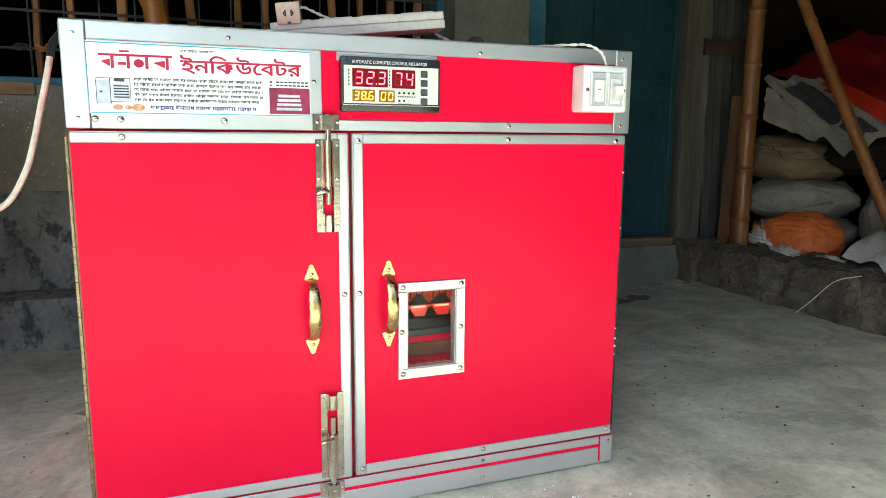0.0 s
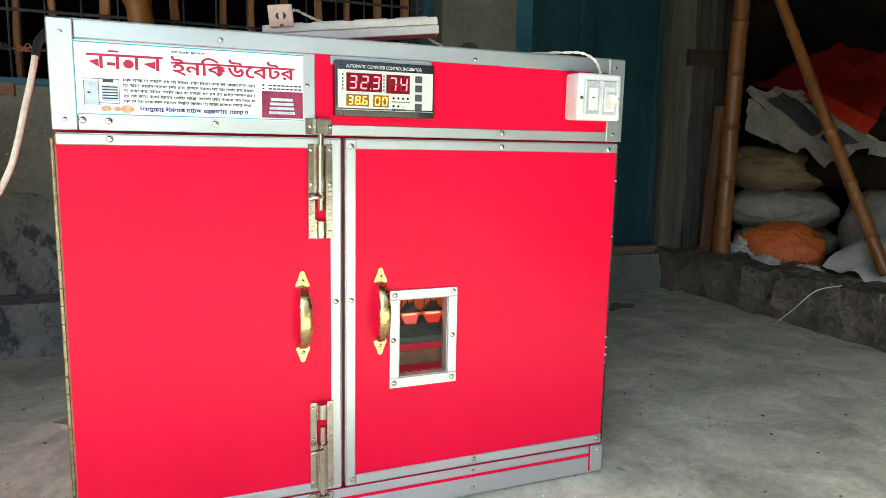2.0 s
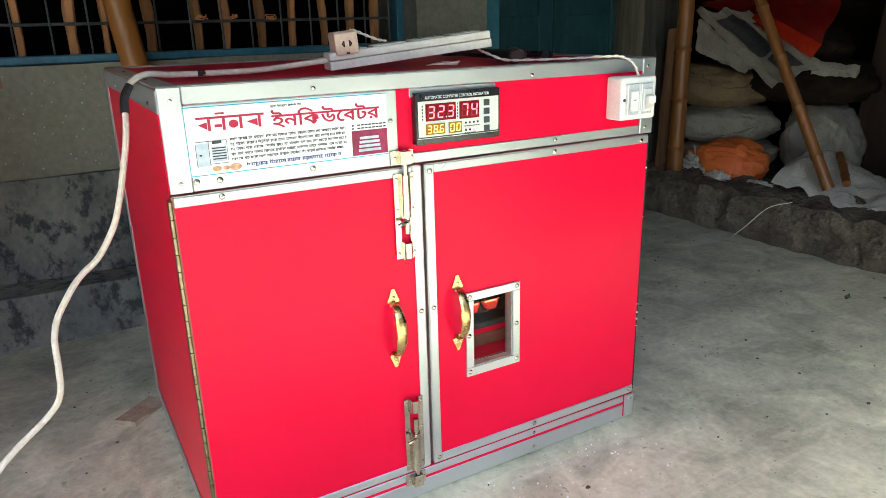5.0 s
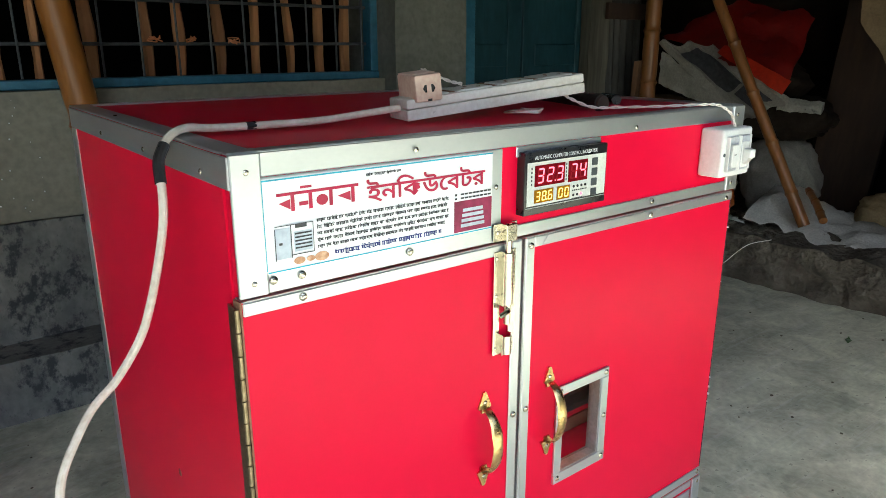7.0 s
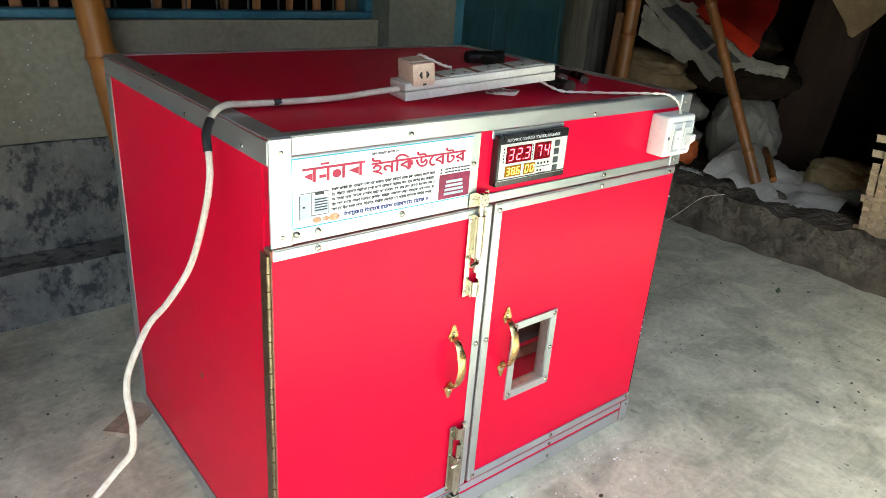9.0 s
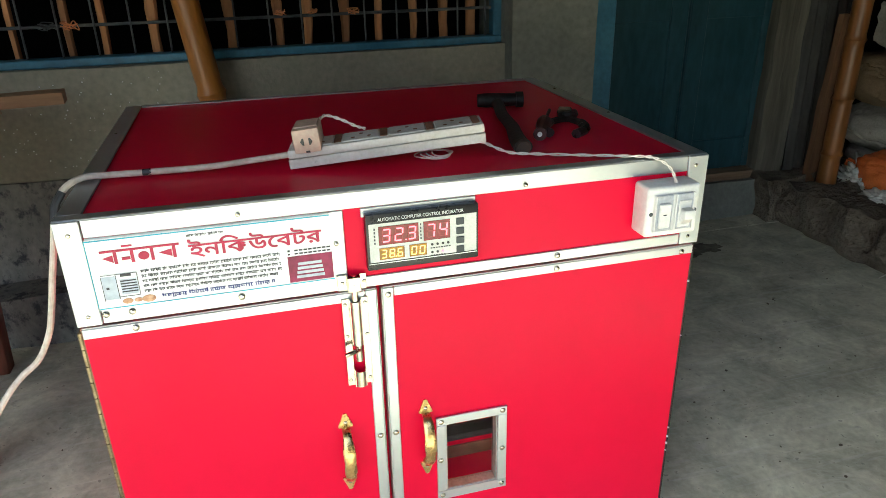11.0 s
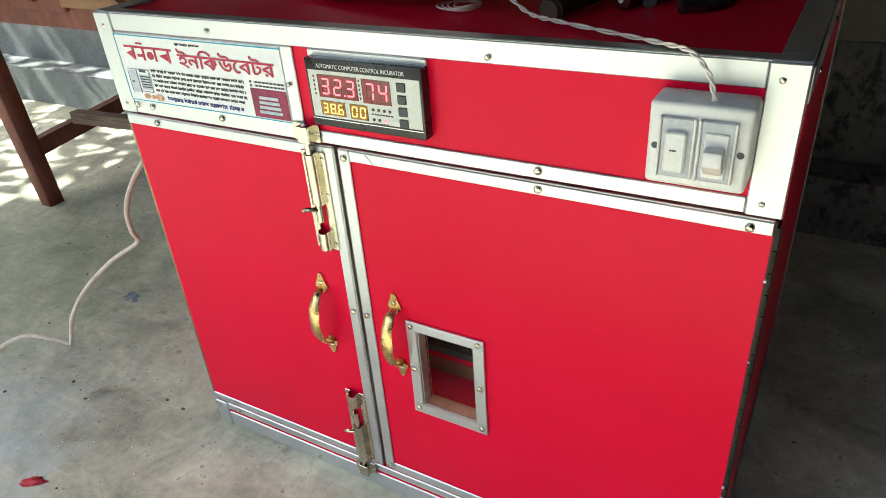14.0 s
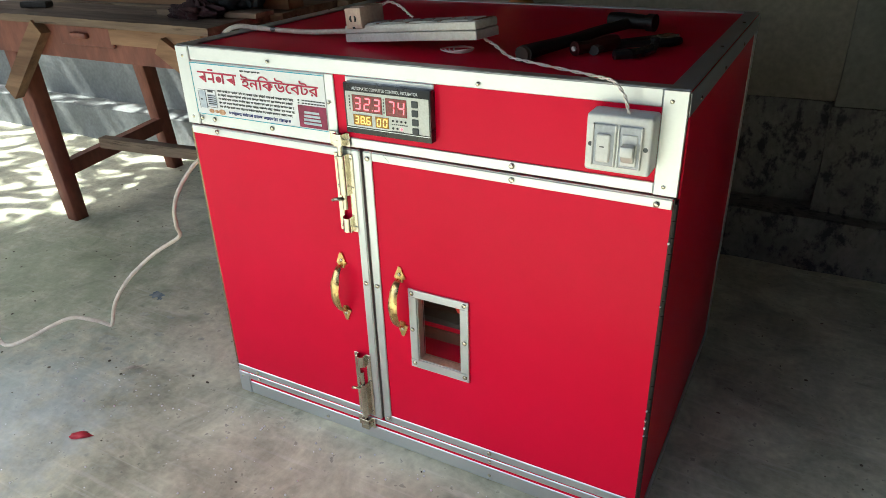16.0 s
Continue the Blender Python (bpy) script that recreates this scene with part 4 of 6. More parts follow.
# top and side trim
strip(-0.001, 0.914, 0.0, 0.020, ZT - 0.0012, ZT + 0.0015, inc)
strip(-0.001, 0.030, 0.0205, D, ZT - 0.0022, ZT + 0.0012, inc)
strip(0.886, 0.914, 0.0205, D, ZT - 0.0022, ZT + 0.0012, inc)
strip(0.0305, 0.8855, D - 0.012, D, ZT - 0.0022, ZT + 0.0012, inc)
for x0, x1 in ((-0.0022, 0.0), (W, W + 0.0022)):
    strip(x0, x1, 0.0, D, 0.776, ZT - 0.0025, inc)
    strip(x0, x1, 0.662, D, ZB + 0.03, 0.7755, inc)
    strip(x0, x1, 0.022, D, ZB, ZB + 0.0295, inc)
strip(0.0, W, D - 0.0035, D, ZB, ZB + 0.03, inc)
for y in (0.07, 0.27, 0.48):
    for x in (-0.003, W + 0.003):
        o = new("screw", SCREW)
        o.parent = inc
        o.matrix_basis = pose(x, y, 0.786, 0, 0, -90 if x < 0 else 90) @ Matrix.Diagonal((0.7, 0.7, 0.7, 1))
for x, y in ((0.012, 0.18), (0.012, 0.45), (0.904, 0.30), (0.904, 0.55)):
    o = new("screw", SCREW)
    o.parent = inc
    o.matrix_basis = pose(x, y, ZT + 0.0012, -90, 0, 0) @ Matrix.Diagonal((0.6, 0.6, 0.6, 1))
part("vent_hole", cyl((-0.0005, 0.291, 0.313), (0.004, 0.291, 0.313), 0.006, seg=12), RED_CORE, inc)
# base trim
strip(0.0305, 0.8845, 0.0, 0.0028, 0.0655, 0.081, base)
strip(0.0305, 0.8845, 0.0, 0.0028, ZB, 0.0595, base)
strip(0.0, 0.030, -0.0015, 0.0028, ZB, 0.081, base)
strip(0.888, 0.914, -0.0015, 0.0028, ZB, 0.081, base)
strip(0.0, W, 0.003, 0.022, ZB - 0.003, ZB + 0.0008, base)
for x, z in ((0.06, 0.073), (0.635, 0.073), (0.904, 0.071), (0.012, 0.071), (0.25, 0.040), (0.635, 0.040)):
    screw(x, z, base, -0.001, 0.75)

# doors; the second one has a window cut through it
DZ0, DZ1 = 0.086, 0.661
door_l = part("cabinet_door", box(0.002, 0.391, 0.002, 0.020, DZ0, DZ1), RED, inc, "closed plain red door")
WX0, WX1, WZ0, WZ1 = 0.490, 0.579, 0.2645, 0.400
bm = bmesh.new()
for b in ((0.400, WX0, DZ0, DZ1), (WX1, 0.909, DZ0, DZ1), (WX0, WX1, DZ0, WZ0), (WX0, WX1, WZ1, DZ1)):
    box(b[0], b[1], 0.002, 0.020, b[2], b[3], 0, bm)
bmesh.ops.remove_doubles(bm, verts=bm.verts, dist=1e-5)
door_r = part("cabinet_door", bm, RED, inc, "closed red door with a small window")
strip(0.002, 0.3745, -0.0012, 0.0018, 0.646, DZ1, door_l)
strip(0.375, 0.391, -0.0012, 0.0018, DZ0, DZ1, door_l)
strip(0.002, 0.3745, -0.0012, 0.0018, DZ0, 0.101, door_l)
strip(0.4165, 0.909, -0.0012, 0.0018, 0.646, DZ1, door_r)
strip(0.400, 0.416, -0.0012, 0.0018, DZ0, DZ1, door_r)
strip(0.4165, 0.909, -0.0012, 0.0018, DZ0, 0.103, door_r)
for z0, z1 in ((0.661, 0.6625), (0.0845, 0.086)):
    strip(0.002, 0.391, 0.0, 0.020, z0, z1, door_l, mat=ALU_IN)
    strip(0.400, 0.909, 0.0, 0.020, z0, z1, door_r, mat=ALU_IN)
strip(0.391, 0.3925, 0.0, 0.020, DZ0, DZ1, door_l, mat=ALU_IN)
strip(0.3985, 0.400, 0.0, 0.020, DZ0, DZ1, door_r, mat=ALU_IN)
part("door_edge", box(0.0, 0.002, 0.0025, 0.020, DZ0, DZ1), RED_CORE, door_l, "raw board edge")
part("door_edge", box(0.909, 0.911, 0.0025, 0.020, DZ0, DZ1), WOOD_DARK, door_r, "raw board edge, chipped")
for x, z in ((0.068, 0.6545), (0.383, 0.404), (0.06, 0.093)):
    screw(x, z, door_l, -0.002)
for x, z in ((0.408, 0.650), (0.671, 0.6535), (0.888, 0.652), (0.408, 0.404), (0.635, 0.096), (0.898, 0.096), (0.410, 0.096)):
    screw(x, z, door_r, -0.002)
part("foil_corner", plate(((0.430, 0.649), (0.452, 0.648), (0.441, 0.661)), -0.0022, -0.0013), ALU, door_r, "folded foil corner")

for k in range(6):
    z = random.uniform(0.12, 0.62)
    part("chip", box(0.9085, 0.9113, -0.0006, 0.0024 + random.uniform(0, 0.002), z, z + random.uniform(0.001, 0.004), 0.0003), PAPER, door_r, "pale chip in the door edge")
# piano hinges
for x, d in ((-0.0028, door_l), (0.9128, door_r)):
    hinge = part("hinge", box(x - 0.0010, x + 0.0010, 0.007, 0.026, 0.09, 0.655), HINGE if x < 0 else IRON, inc, "long piano hinge")
    for k in range(22):
        z = 0.09 + 0.0257 * k
        part("knuckle", cyl((x, 0.0055, z), (x, 0.0055, z + 0.0243), 0.0029, seg=10), HINGE if x < 0 else IRON, hinge)

# window
win = part("window_frame", bmesh.new(), ALU, inc)
win.data = mesh_of("window_frame", plate(((0.474, 0.248), (0.595, 0.248), (0.595, 0.2645), (0.474, 0.2645)), -0.003, 0.0015), ALU)
tagged(win, "riveted aluminium window frame")
part("frame_rail", box(0.474, 0.595, -0.003, 0.0015, 0.4005, 0.416, 0.0008), ALU, win)
part("frame_stile", box(0.474, 0.490, -0.003, 0.0015, 0.2650, 0.400, 0.0008), ALU, win)
part("frame_stile", box(0.579, 0.595, -0.003, 0.0015, 0.2650, 0.400, 0.0008), ALU, win)
for b in ((0.4905, 0.4920, 0.0, 0.022, 0.2650, 0.400), (0.5770, 0.5785, 0.0, 0.022, 0.2650, 0.400), (0.4921, 0.5769, 0.0, 0.022, 0.2650, 0.2665), (0.4921, 0.5769, 0.0, 0.022, 0.3985, 0.400)):
    part("reveal", box(*b), ALU_IN, win)
pane = part("pane", box(0.4921, 0.5769, 0.0165, 0.0195, 0.2666, 0.3984), GLASS, win, "clear glass pane")
pane.visible_shadow = False
for x, z in ((0.482, 0.408), (0.587, 0.409), (0.587, 0.332), (0.587, 0.257), (0.482, 0.257), (0.480, 0.331)):
    screw(x, z, win, -0.003)
part("centre_post", box(0.384, 0.407, 0.0206, 0.034, 0.075, 0.662), RED, inc, "red post behind the door gap")
# trays and rails seen through the pane; glowing shapes added for lit inside
for z in (0.190, 0.455):
    tray = part("tray", box(0.06, 0.86, 0.10, 0.60, z, z + 0.006), IRON, inc, "grey egg tray")
    part("tray_rim", box(0.06, 0.86, 0.094, 0.0995, z - 0.008, z + 0.035, 0.002), IRON, tray)
part("inner_shelf", box(0.018, 0.895, 0.028, 0.26, 0.250, 0.2565, 0.002), RED, inc, "red laminate shelf inside")
tray = part("tray", box(0.06, 0.86, 0.086, 0.60, 0.300, 0.305), IRON, inc, "dark egg tray")
part("tray_rim", box(0.06, 0.86, 0.078, 0.0855, 0.309, 0.332, 0.002), IRON, tray, "black tray rim")
part("tray_rim", box(0.06, 0.86, 0.080, 0.0855, 0.296, 0.3085, 0.001), BUTTON, tray, "grey lower tray rim")
part("tray_rail", box(0.03, 0.88, 0.084, 0.0900, 0.283, 0.2955, 0.001), RED, tray, "red tray rail")
part("tray_rail", box(0.03, 0.88, 0.082, 0.0900, 0.257, 0.2825, 0.001), RED_CORE, tray, "raw board rail")
PATCH_GLOW = glow("patch_glow", (1.0, 0.045, 0.030), 0.11, (0.3, 0.02, 0.01))
RIM_GLOW = glow("rim_glow", (1.0, 0.30, 0.16), 0.6)
INNER_GLOW = glow("hidden_glow_tube", (1.0, 0.26, 0.08), 1.3)
# hidden tube added as a light; the orange board carries its glow as colour
part("hidden_glow_tube", cyl((0.44, 0.105, 0.428), (0.66, 0.105, 0.428), 0.010, seg=12), INNER_GLOW, inc, "hidden glowing tube added to light the inside")
part("orange_lit_back", box(0.42, 0.72, 0.150, 0.155, 0.330, 0.452), SACK_ORANGE, inc, "orange board standing for the lit inner back")
# red plates and bright rims glow in place of lit shapes
for x0, x1 in ((0.521, 0.557), (0.565, 0.602)):
    lamp = part("glow_patch", plate(((x0, 0.352), (x1, 0.352), (x1 - 0.007, 0.3335), (x0 + 0.010, 0.3335)), 0.080, 0.092), PATCH_GLOW, inc, "glowing red plate for a lit shape behind the pane")
    part("glow_rim", box(x0 + 0.003, x1 - 0.006, 0.0785, 0.0798, 0.3500, 0.3530), RIM_GLOW, lamp, "glowing strip for the bright upper rim")
    part("dark_flap", plate(((x0 - 0.006, 0.356), (x1 + 0.003, 0.356), (x1 - 0.009, 0.366), (x1 - 0.014, 0.374), (x0 + 0.012, 0.372), (x0 + 0.004, 0.363)), 0.076, 0.086), IRON, lamp, "dark plate above the glowing patch")
    for q in range(3):
        part("dark_wire", cyl((x0 + 0.012 * q, 0.079, 0.366), (x0 + 0.003 + 0.011 * q, 0.079, 0.405), 0.0011, seg=6), IRON, lamp)


# handles
def pull_handle(x, z):
    h = part("handle", bmesh.new(), BRASS, inc)
    bm = bmesh.new()
    n = 22
    rings = []
    for i in range(n + 1):
        t = i / n
        a = (t - 0.5) * 2
        zz = a * 0.050
        yy = -0.004 - 0.026 * (1 - a * a) ** 0.62
        ww = 0.0094 - 0.0036 * abs(a) ** 3 + 0.0005 * math.sin(9 * a + 70 * x)
        th = 0.0032
        ring = []
        for q in range(10):
            g = 2 * math.pi * q / 10
            ring.append(bm.verts.new((x + ww * math.cos(g), yy + th * math.sin(g), z + zz)))
        rings.append(ring)
    for r0, r1 in zip(rings, rings[1:]):
        for q in range(10):
            bm.faces.new((r0[q], r0[(q + 1) % 10], r1[(q + 1) % 10], r1[q]))
    bm.faces.new(rings[0])
    bm.faces.new(rings[-1])
    bmesh.ops.recalc_face_normals(bm, faces=bm.faces)
    h.data = mesh_of("handle", bm, BRASS)
    tagged(h, "bowed brass pull handle")
    for s in (1, -1):
        out = [(0.0, 0.0740), (0.0032, 0.0722), (0.0060, 0.0640), (0.0112, 0.0515), (0.0108, 0.0490), (0.0062, 0.0485), (0.0058, 0.042), (-0.0058, 0.042), (-0.0062, 0.0485), (-0.0108, 0.0490), (-0.0112, 0.0515), (-0.0060, 0.0640), (-0.0032, 0.0722)]
        part("end_plate", plate([(x + a, z + s * b) for a, b in out], -0.0012, 0.0018), BRASS, h, "pointed brass end plate")
        screw(x, z + s * 0.0575, h, -0.0012, 0.75)
    return h


pull_handle(0.330, 0.3825)
pull_handle(0.4575, 0.382)


# tower bolts
def tower_bolt(z0, z1, knob_z, flip, keep_z0, keep_z1, knob_x=-0.030, raised=0):
    xc = 0.359
    b = part("bolt_plate", bmesh.new(), STEEL, inc)
    bm = bmesh.new()
    for x0, x1 in ((0.340, 0.351), (0.367, 0.378)):
        box(x0, x1, -0.0032, -0.0014, z0, z1, 0.0006, bm)
    mid = (z0 + z1) / 2
    ends = ((z0, z0 + 0.030), (z1 - 0.075, z1)) if not flip else ((z0, z0 + 0.080), (z1 - 0.028, z1))
    for a, c in ends:
        for s in (-1, 1):
            box(xc + s * 0.0078 - 0.0009, xc + s * 0.0078 + 0.0009, -0.010, -0.0014, a, c, 0.0003, bm)
    b.data = mesh_of("bolt_plate", bm, STEEL)
    tagged(b, "plated steel tower bolt")
    for a, c in ends:
        bm = bmesh.new()
        for q in range(9):
            g = math.pi * q / 8
            for zz in (a + 0.002, c - 0.002):
                for r in (0.0078, 0.0064):
                    bm.verts.new((xc + r * math.cos(g), -0.0085 - r * math.sin(g) * 0.9, zz))
        bm.verts.ensure_lookup_table()
        for q in range(8):
            i, j = q * 4, q * 4 + 4
            for e in ((i, j, j + 2, i + 2), (i + 1, i + 3, j + 3, j + 1), (i, i + 1, j + 1, j), (i + 2, j + 2, j + 3, i + 3)):
                bm.faces.new([bm.verts[t] for t in e])
        bmesh.ops.recalc_face_normals(bm, faces=bm.faces)
        part("barrel", bm, STEEL, b)
    lo, hi = (z0 + 0.045, keep_z1) if not flip else (keep_z0, z1 - 0.040)
    bm = cyl((xc, -0.0085, lo), (xc, -0.0085, hi), 0.0048, seg=14)
    tube(smooth_path([(xc, -0.011, knob_z), (xc - 0.006, -0.017, knob_z + 0.001), (xc - 0.014, -0.0185, knob_z), (xc - 0.020, -0.017, knob_z - 0.003)], 4), 0.0034, 10, bm)
    part("sliding_bolt", bm, STEEL, b, "sliding bolt with bent knob")
    bm = bmesh.new()
    for x0, x1 in ((0.3365, 0.350), (0.368, 0.3775)):
        box(x0, x1, -0.0045, -0.0028, keep_z0, keep_z1, 0.0005, bm)
    tube([(xc + 0.0085 * math.cos(math.pi * q / 10), -0.0035 - 0.0105 * math.sin(math.pi * q / 10), (keep_z0 + keep_z1) / 2) for q in range(11)], 0.0018, 6, bm)
    box(xc - 0.0085, xc + 0.0085, -0.0152, -0.0138, keep_z0 + 0.001, keep_z1 - 0.001, 0.0005, bm)
    for s in (-1, 1):
        box(xc + s * 0.0085 - 0.0008, xc + s * 0.0085 + 0.0008, -0.0145, -0.003, keep_z0 + 0.001, keep_z1 - 0.001, 0.0003, bm)
    part("keeper", bm, STEEL, b, "bolt keeper")
    for x in (0.3445, 0.3735):
        for z in (z0 + 0.010, mid + 0.012, z1 - 0.009):
            screw(x, z, b, -0.0032, 0.6)
        screw(x - (0.001 if x < 0.36 else -0.001), (keep_z0 + keep_z1) / 2, b, -0.0045, 0.6)


tower_bolt(0.507, 0.653, 0.572, False, 0.667, 0.691)
tower_bolt(0.092, 0.240, 0.163, True, 0.058, 0.083)

# ---- printed sign ----
sign = part("sign", box(0.029, 0.334, -0.0022, -0.0012, 0.6865, 0.784), PAPER, inc, "white printed sign with red and black lettering")
SY0, SY1 = -0.0029, -0.0023


def bars(name, boxes, material, label=""):
    bm = bmesh.new()
    for x0, x1, z0, z1 in boxes:
        box(x0, x1, SY0, SY1, z0, z1, 0, bm)
    return part(name, bm, material, sign, label, smooth=False)


bars("border", ((0.029, 0.334, 0.7815, 0.783), (0.029, 0.0303, 0.690, 0.7814), (0.031, 0.334, 0.6872, 0.6884)), INK_CYAN, "thin cyan border")
# the red heading as plain strokes under a head line
rnd = random.Random(11)
for x, widths in ((0.046, (0.0215, 0.0195, 0.0260, 0.0270)),):
    for k, w in enumerate(widths):
        bm = bmesh.new()
        zt, zb = 0.7680, 0.7485
        box(x - 0.0012, x + w - 0.0002, SY0, SY1, zt - 0.0030, zt, 0, bm)
        box(x + w * 0.66, x + w * 0.66 + 0.0040, SY0, SY1, zb, zt - 0.0031, 0, bm)
        if k % 3 == 0:
            plate([(x + 0.001, zb + 0.009), (x + w * 0.62, zb + 0.0125), (x + w * 0.62, zb + 0.002)], SY0, SY1, bm)
        elif k % 3 == 1:
            box(x + 0.002, x + w * 0.62, SY0, SY1, zb + 0.0045, zb + 0.0085, 0, bm)
            box(x + w * 0.2, x + w * 0.85, SY0, SY1, zt + 0.0025, zt + 0.0050, 0, bm)
        else:
            plate([(x + w * 0.34 + 0.26 * w * math.cos(a), zb + 0.0075 + 0.0058 * math.sin(a)) for a in (2 * math.pi * q / 12 for q in range(12))], SY0, SY1, bm)
        part("heading_bar", bm, INK_RED, sign, smooth=False)
        x += w
def lettering(text, x0, x1, z0, z1, material, bold):
    """The word's letters in their order, each filled by itself, fitted into a box on the sign."""
    def letters(body):
        cu = bpy.data.curves.new("letters", "FONT")
        cu.body, cu.size, cu.resolution_u = body, 1.0, 4
        ob = bpy.data.objects.new("letters", cu)
        scene.collection.objects.link(ob)
        bpy.context.view_layer.update()
        me = bpy.data.meshes.new_from_object(ob)
        bpy.data.objects.remove(ob)
        return me

    base = max(v.co.x for v in letters("\u099f").vertices)
    verts, faces = [], []
    for k, ch in enumerate(text):
        start = max(v.co.x for v in letters(text[:k] + "\u099f").vertices) - base
        me = letters(ch)
        for c, (sx, sy) in enumerate(((-bold, 0), (bold, 0), (0, bold), (0, -bold))):
            n0 = len(verts)
            verts += [(v.co.x + start + sx, v.co.y + sy, 0.002 * (4 * (k % 2) + c)) for v in me.vertices]
            faces += [[n0 + q for q in f.vertices] for f in me.polygons]
    xs, zs = [v[0] for v in verts], [v[1] for v in verts]
    kx, kz = (x1 - x0) / (max(xs) - min(xs)), (z1 - z0) / (max(zs) - min(zs))
    me = bpy.data.meshes.new("heading_word")
    me.from_pydata([(x0 + (a - min(xs)) * kx, SY0 - d * 0.02, z0 + (b - min(zs)) * kz) for a, b, d in verts], [], faces)
    me.materials.append(material)
    ob = new("heading_word", me)
    ob.parent = sign
    return ob


lettering("\u0987\u09a8\u09bf\u0995\u0989\u09c7\u09ac\u099f\u09b0", 0.150, 0.3215, 0.7440, 0.7705, INK_RED, 0.018)
# small print: words as short strokes hung from a head line
def print_row(x, end, z, size, shortest=0.005, longest=0.017):
    row = []
    while x < end - 0.002:
        x1 = min(x + rnd.uniform(shortest, longest), end)
        row.append((x, x1, z, z + 0.0006 * size))
        q = x + 0.0004
        while q < x1 - 0.0008 * size:
            low = rnd.uniform(0.0016, 0.0032) * size
            row.append((q, q + rnd.uniform(0.0006, 0.0012) * size, z - low, z))
            if rnd.random() < 0.55:
                row.append((q, min(q + 0.0016 * size, x1), z - low, z - low + 0.0006 * size))
            if rnd.random() < 0.25:
                row.append((q, q + 0.0011 * size, z + 0.0011 * size, z + 0.0016 * size))
            q += rnd.uniform(0.0014, 0.0022) * size
        x = x1 + 0.0018 * size
    return row


for k in range(5):
    bars("text_line", print_row(0.088, 0.264 - 0.006 * (k == 4), 0.7357 - 0.0071 * k, 1.0), INK_BLACK)
bars("text_line", print_row(0.150, 0.197, 0.7765, 0.8), INK_BLACK)
bars("text_line", print_row(0.108, 0.253, 0.6975, 1.5, 0.016, 0.034), INK_BLUE, "dark blue line of print")
bars("text_line", [(0.274, 0.277, 0.7355, 0.738)] + [(0.283 + 0.0062 * k, 0.2878 + 0.0062 * k, 0.7358, 0.7378) for k in range(8)], INK_BLACK)
bars("text_line", [(0.274, 0.277, 0.7308, 0.733)] + [(0.283 + 0.0062 * k, 0.2878 + 0.0062 * k, 0.7310, 0.7330) for k in range(8)], INK_BLACK)
# printed pictures as plain shapes
pic = part("printed_picture", box(0.273, 0.333, SY0, SY1, 0.690, 0.7285), INK_WINE, sign, "printed picture of a red cabinet with trays")
for k in range(4):
    part("tray_print", box(0.283 + 0.001 * k, 0.321 - 0.001 * k, SY0 - 0.0004, SY0 - 0.0001, 0.6955 + 0.0064 * k, 0.6995 + 0.0064 * k), INK_GREY, sign)
part("printed_picture", box(0.040, 0.057, SY0, SY1, 0.700, 0.732), INK_GREY, sign, "printed picture of a grey cabinet")
part("printed_picture", box(0.0575, 0.083, SY0, SY1, 0.703, 0.735), PAPER, sign)
part("printed_picture", box(0.061, 0.082, SY0 - 0.0004, SY0 - 0.0001, 0.7055, 0.727), INK_GREY, sign)
part("printed_picture", box(0.063, 0.076, SY0 - 0.0004, SY0 - 0.0001, 0.7305, 0.7345), INK_BLACK, sign)
for k in range(5):
    part("tray_print", box(0.062, 0.081, SY0 - 0.0008, SY0 - 0.0005, 0.7085 + 0.0038 * k, 0.7102 + 0.0038 * k), INK_BLACK, sign)
for b in ((0.0395, 0.0402, 0.699, 0.7325), (0.0572, 0.0580, 0.700, 0.7350), (0.0400, 0.0830, 0.7345, 0.7352), (0.0826, 0.0832, 0.703, 0.7350), (0.0575, 0.0830, 0.7025, 0.7033), (0.0440, 0.0475, 0.7150, 0.7175)):
    part("outline_print", box(b[0], b[1], SY0 - 0.0012, SY0 - 0.0009, b[2], b[3]), INK_BLACK, sign)
for cx, r in ((0.066, 0.0065), (0.079, 0.005), (0.092, 0.0085)):
    part("printed_picture", plate([(cx + r * math.cos(a), 0.6955 + 0.6 * r * math.sin(a)) for a in (2 * math.pi * q / 14 for q in range(14))], SY0 - 0.0004, SY0 - 0.0001), INK_TAN, sign)

# ---- digital controller ----
CX0, CX1, CZ0, CZ1 = 0.380, 0.541, 0.696, 0.779
ctl = part("controller", box(CX0, CX1, -0.013, 0.0025, CZ0, CZ1, 0.0016, seg=2), BLACK, inc, "black digital controller with lit red and amber displays")
FY = -0.0137
part("face_plate", box(CX0 + 0.004, CX1 - 0.003, FY, -0.0131, CZ0 + 0.0125, CZ1 - 0.0135), FACE, ctl, "pale face plate")
part("chrome_line", box(CX0 + 0.002, CX1 - 0.002, FY, -0.0131, CZ0 + 0.0095, CZ0 + 0.0105), ALU, ctl)
SEG = {"0": "abcdef", "1": "bc", "2": "abged", "3": "abgcd", "4": "fgbc", "5": "afgcd", "6": "afgecd", "7": "abc", "8": "abcdefg", "9": "abcdfg"}


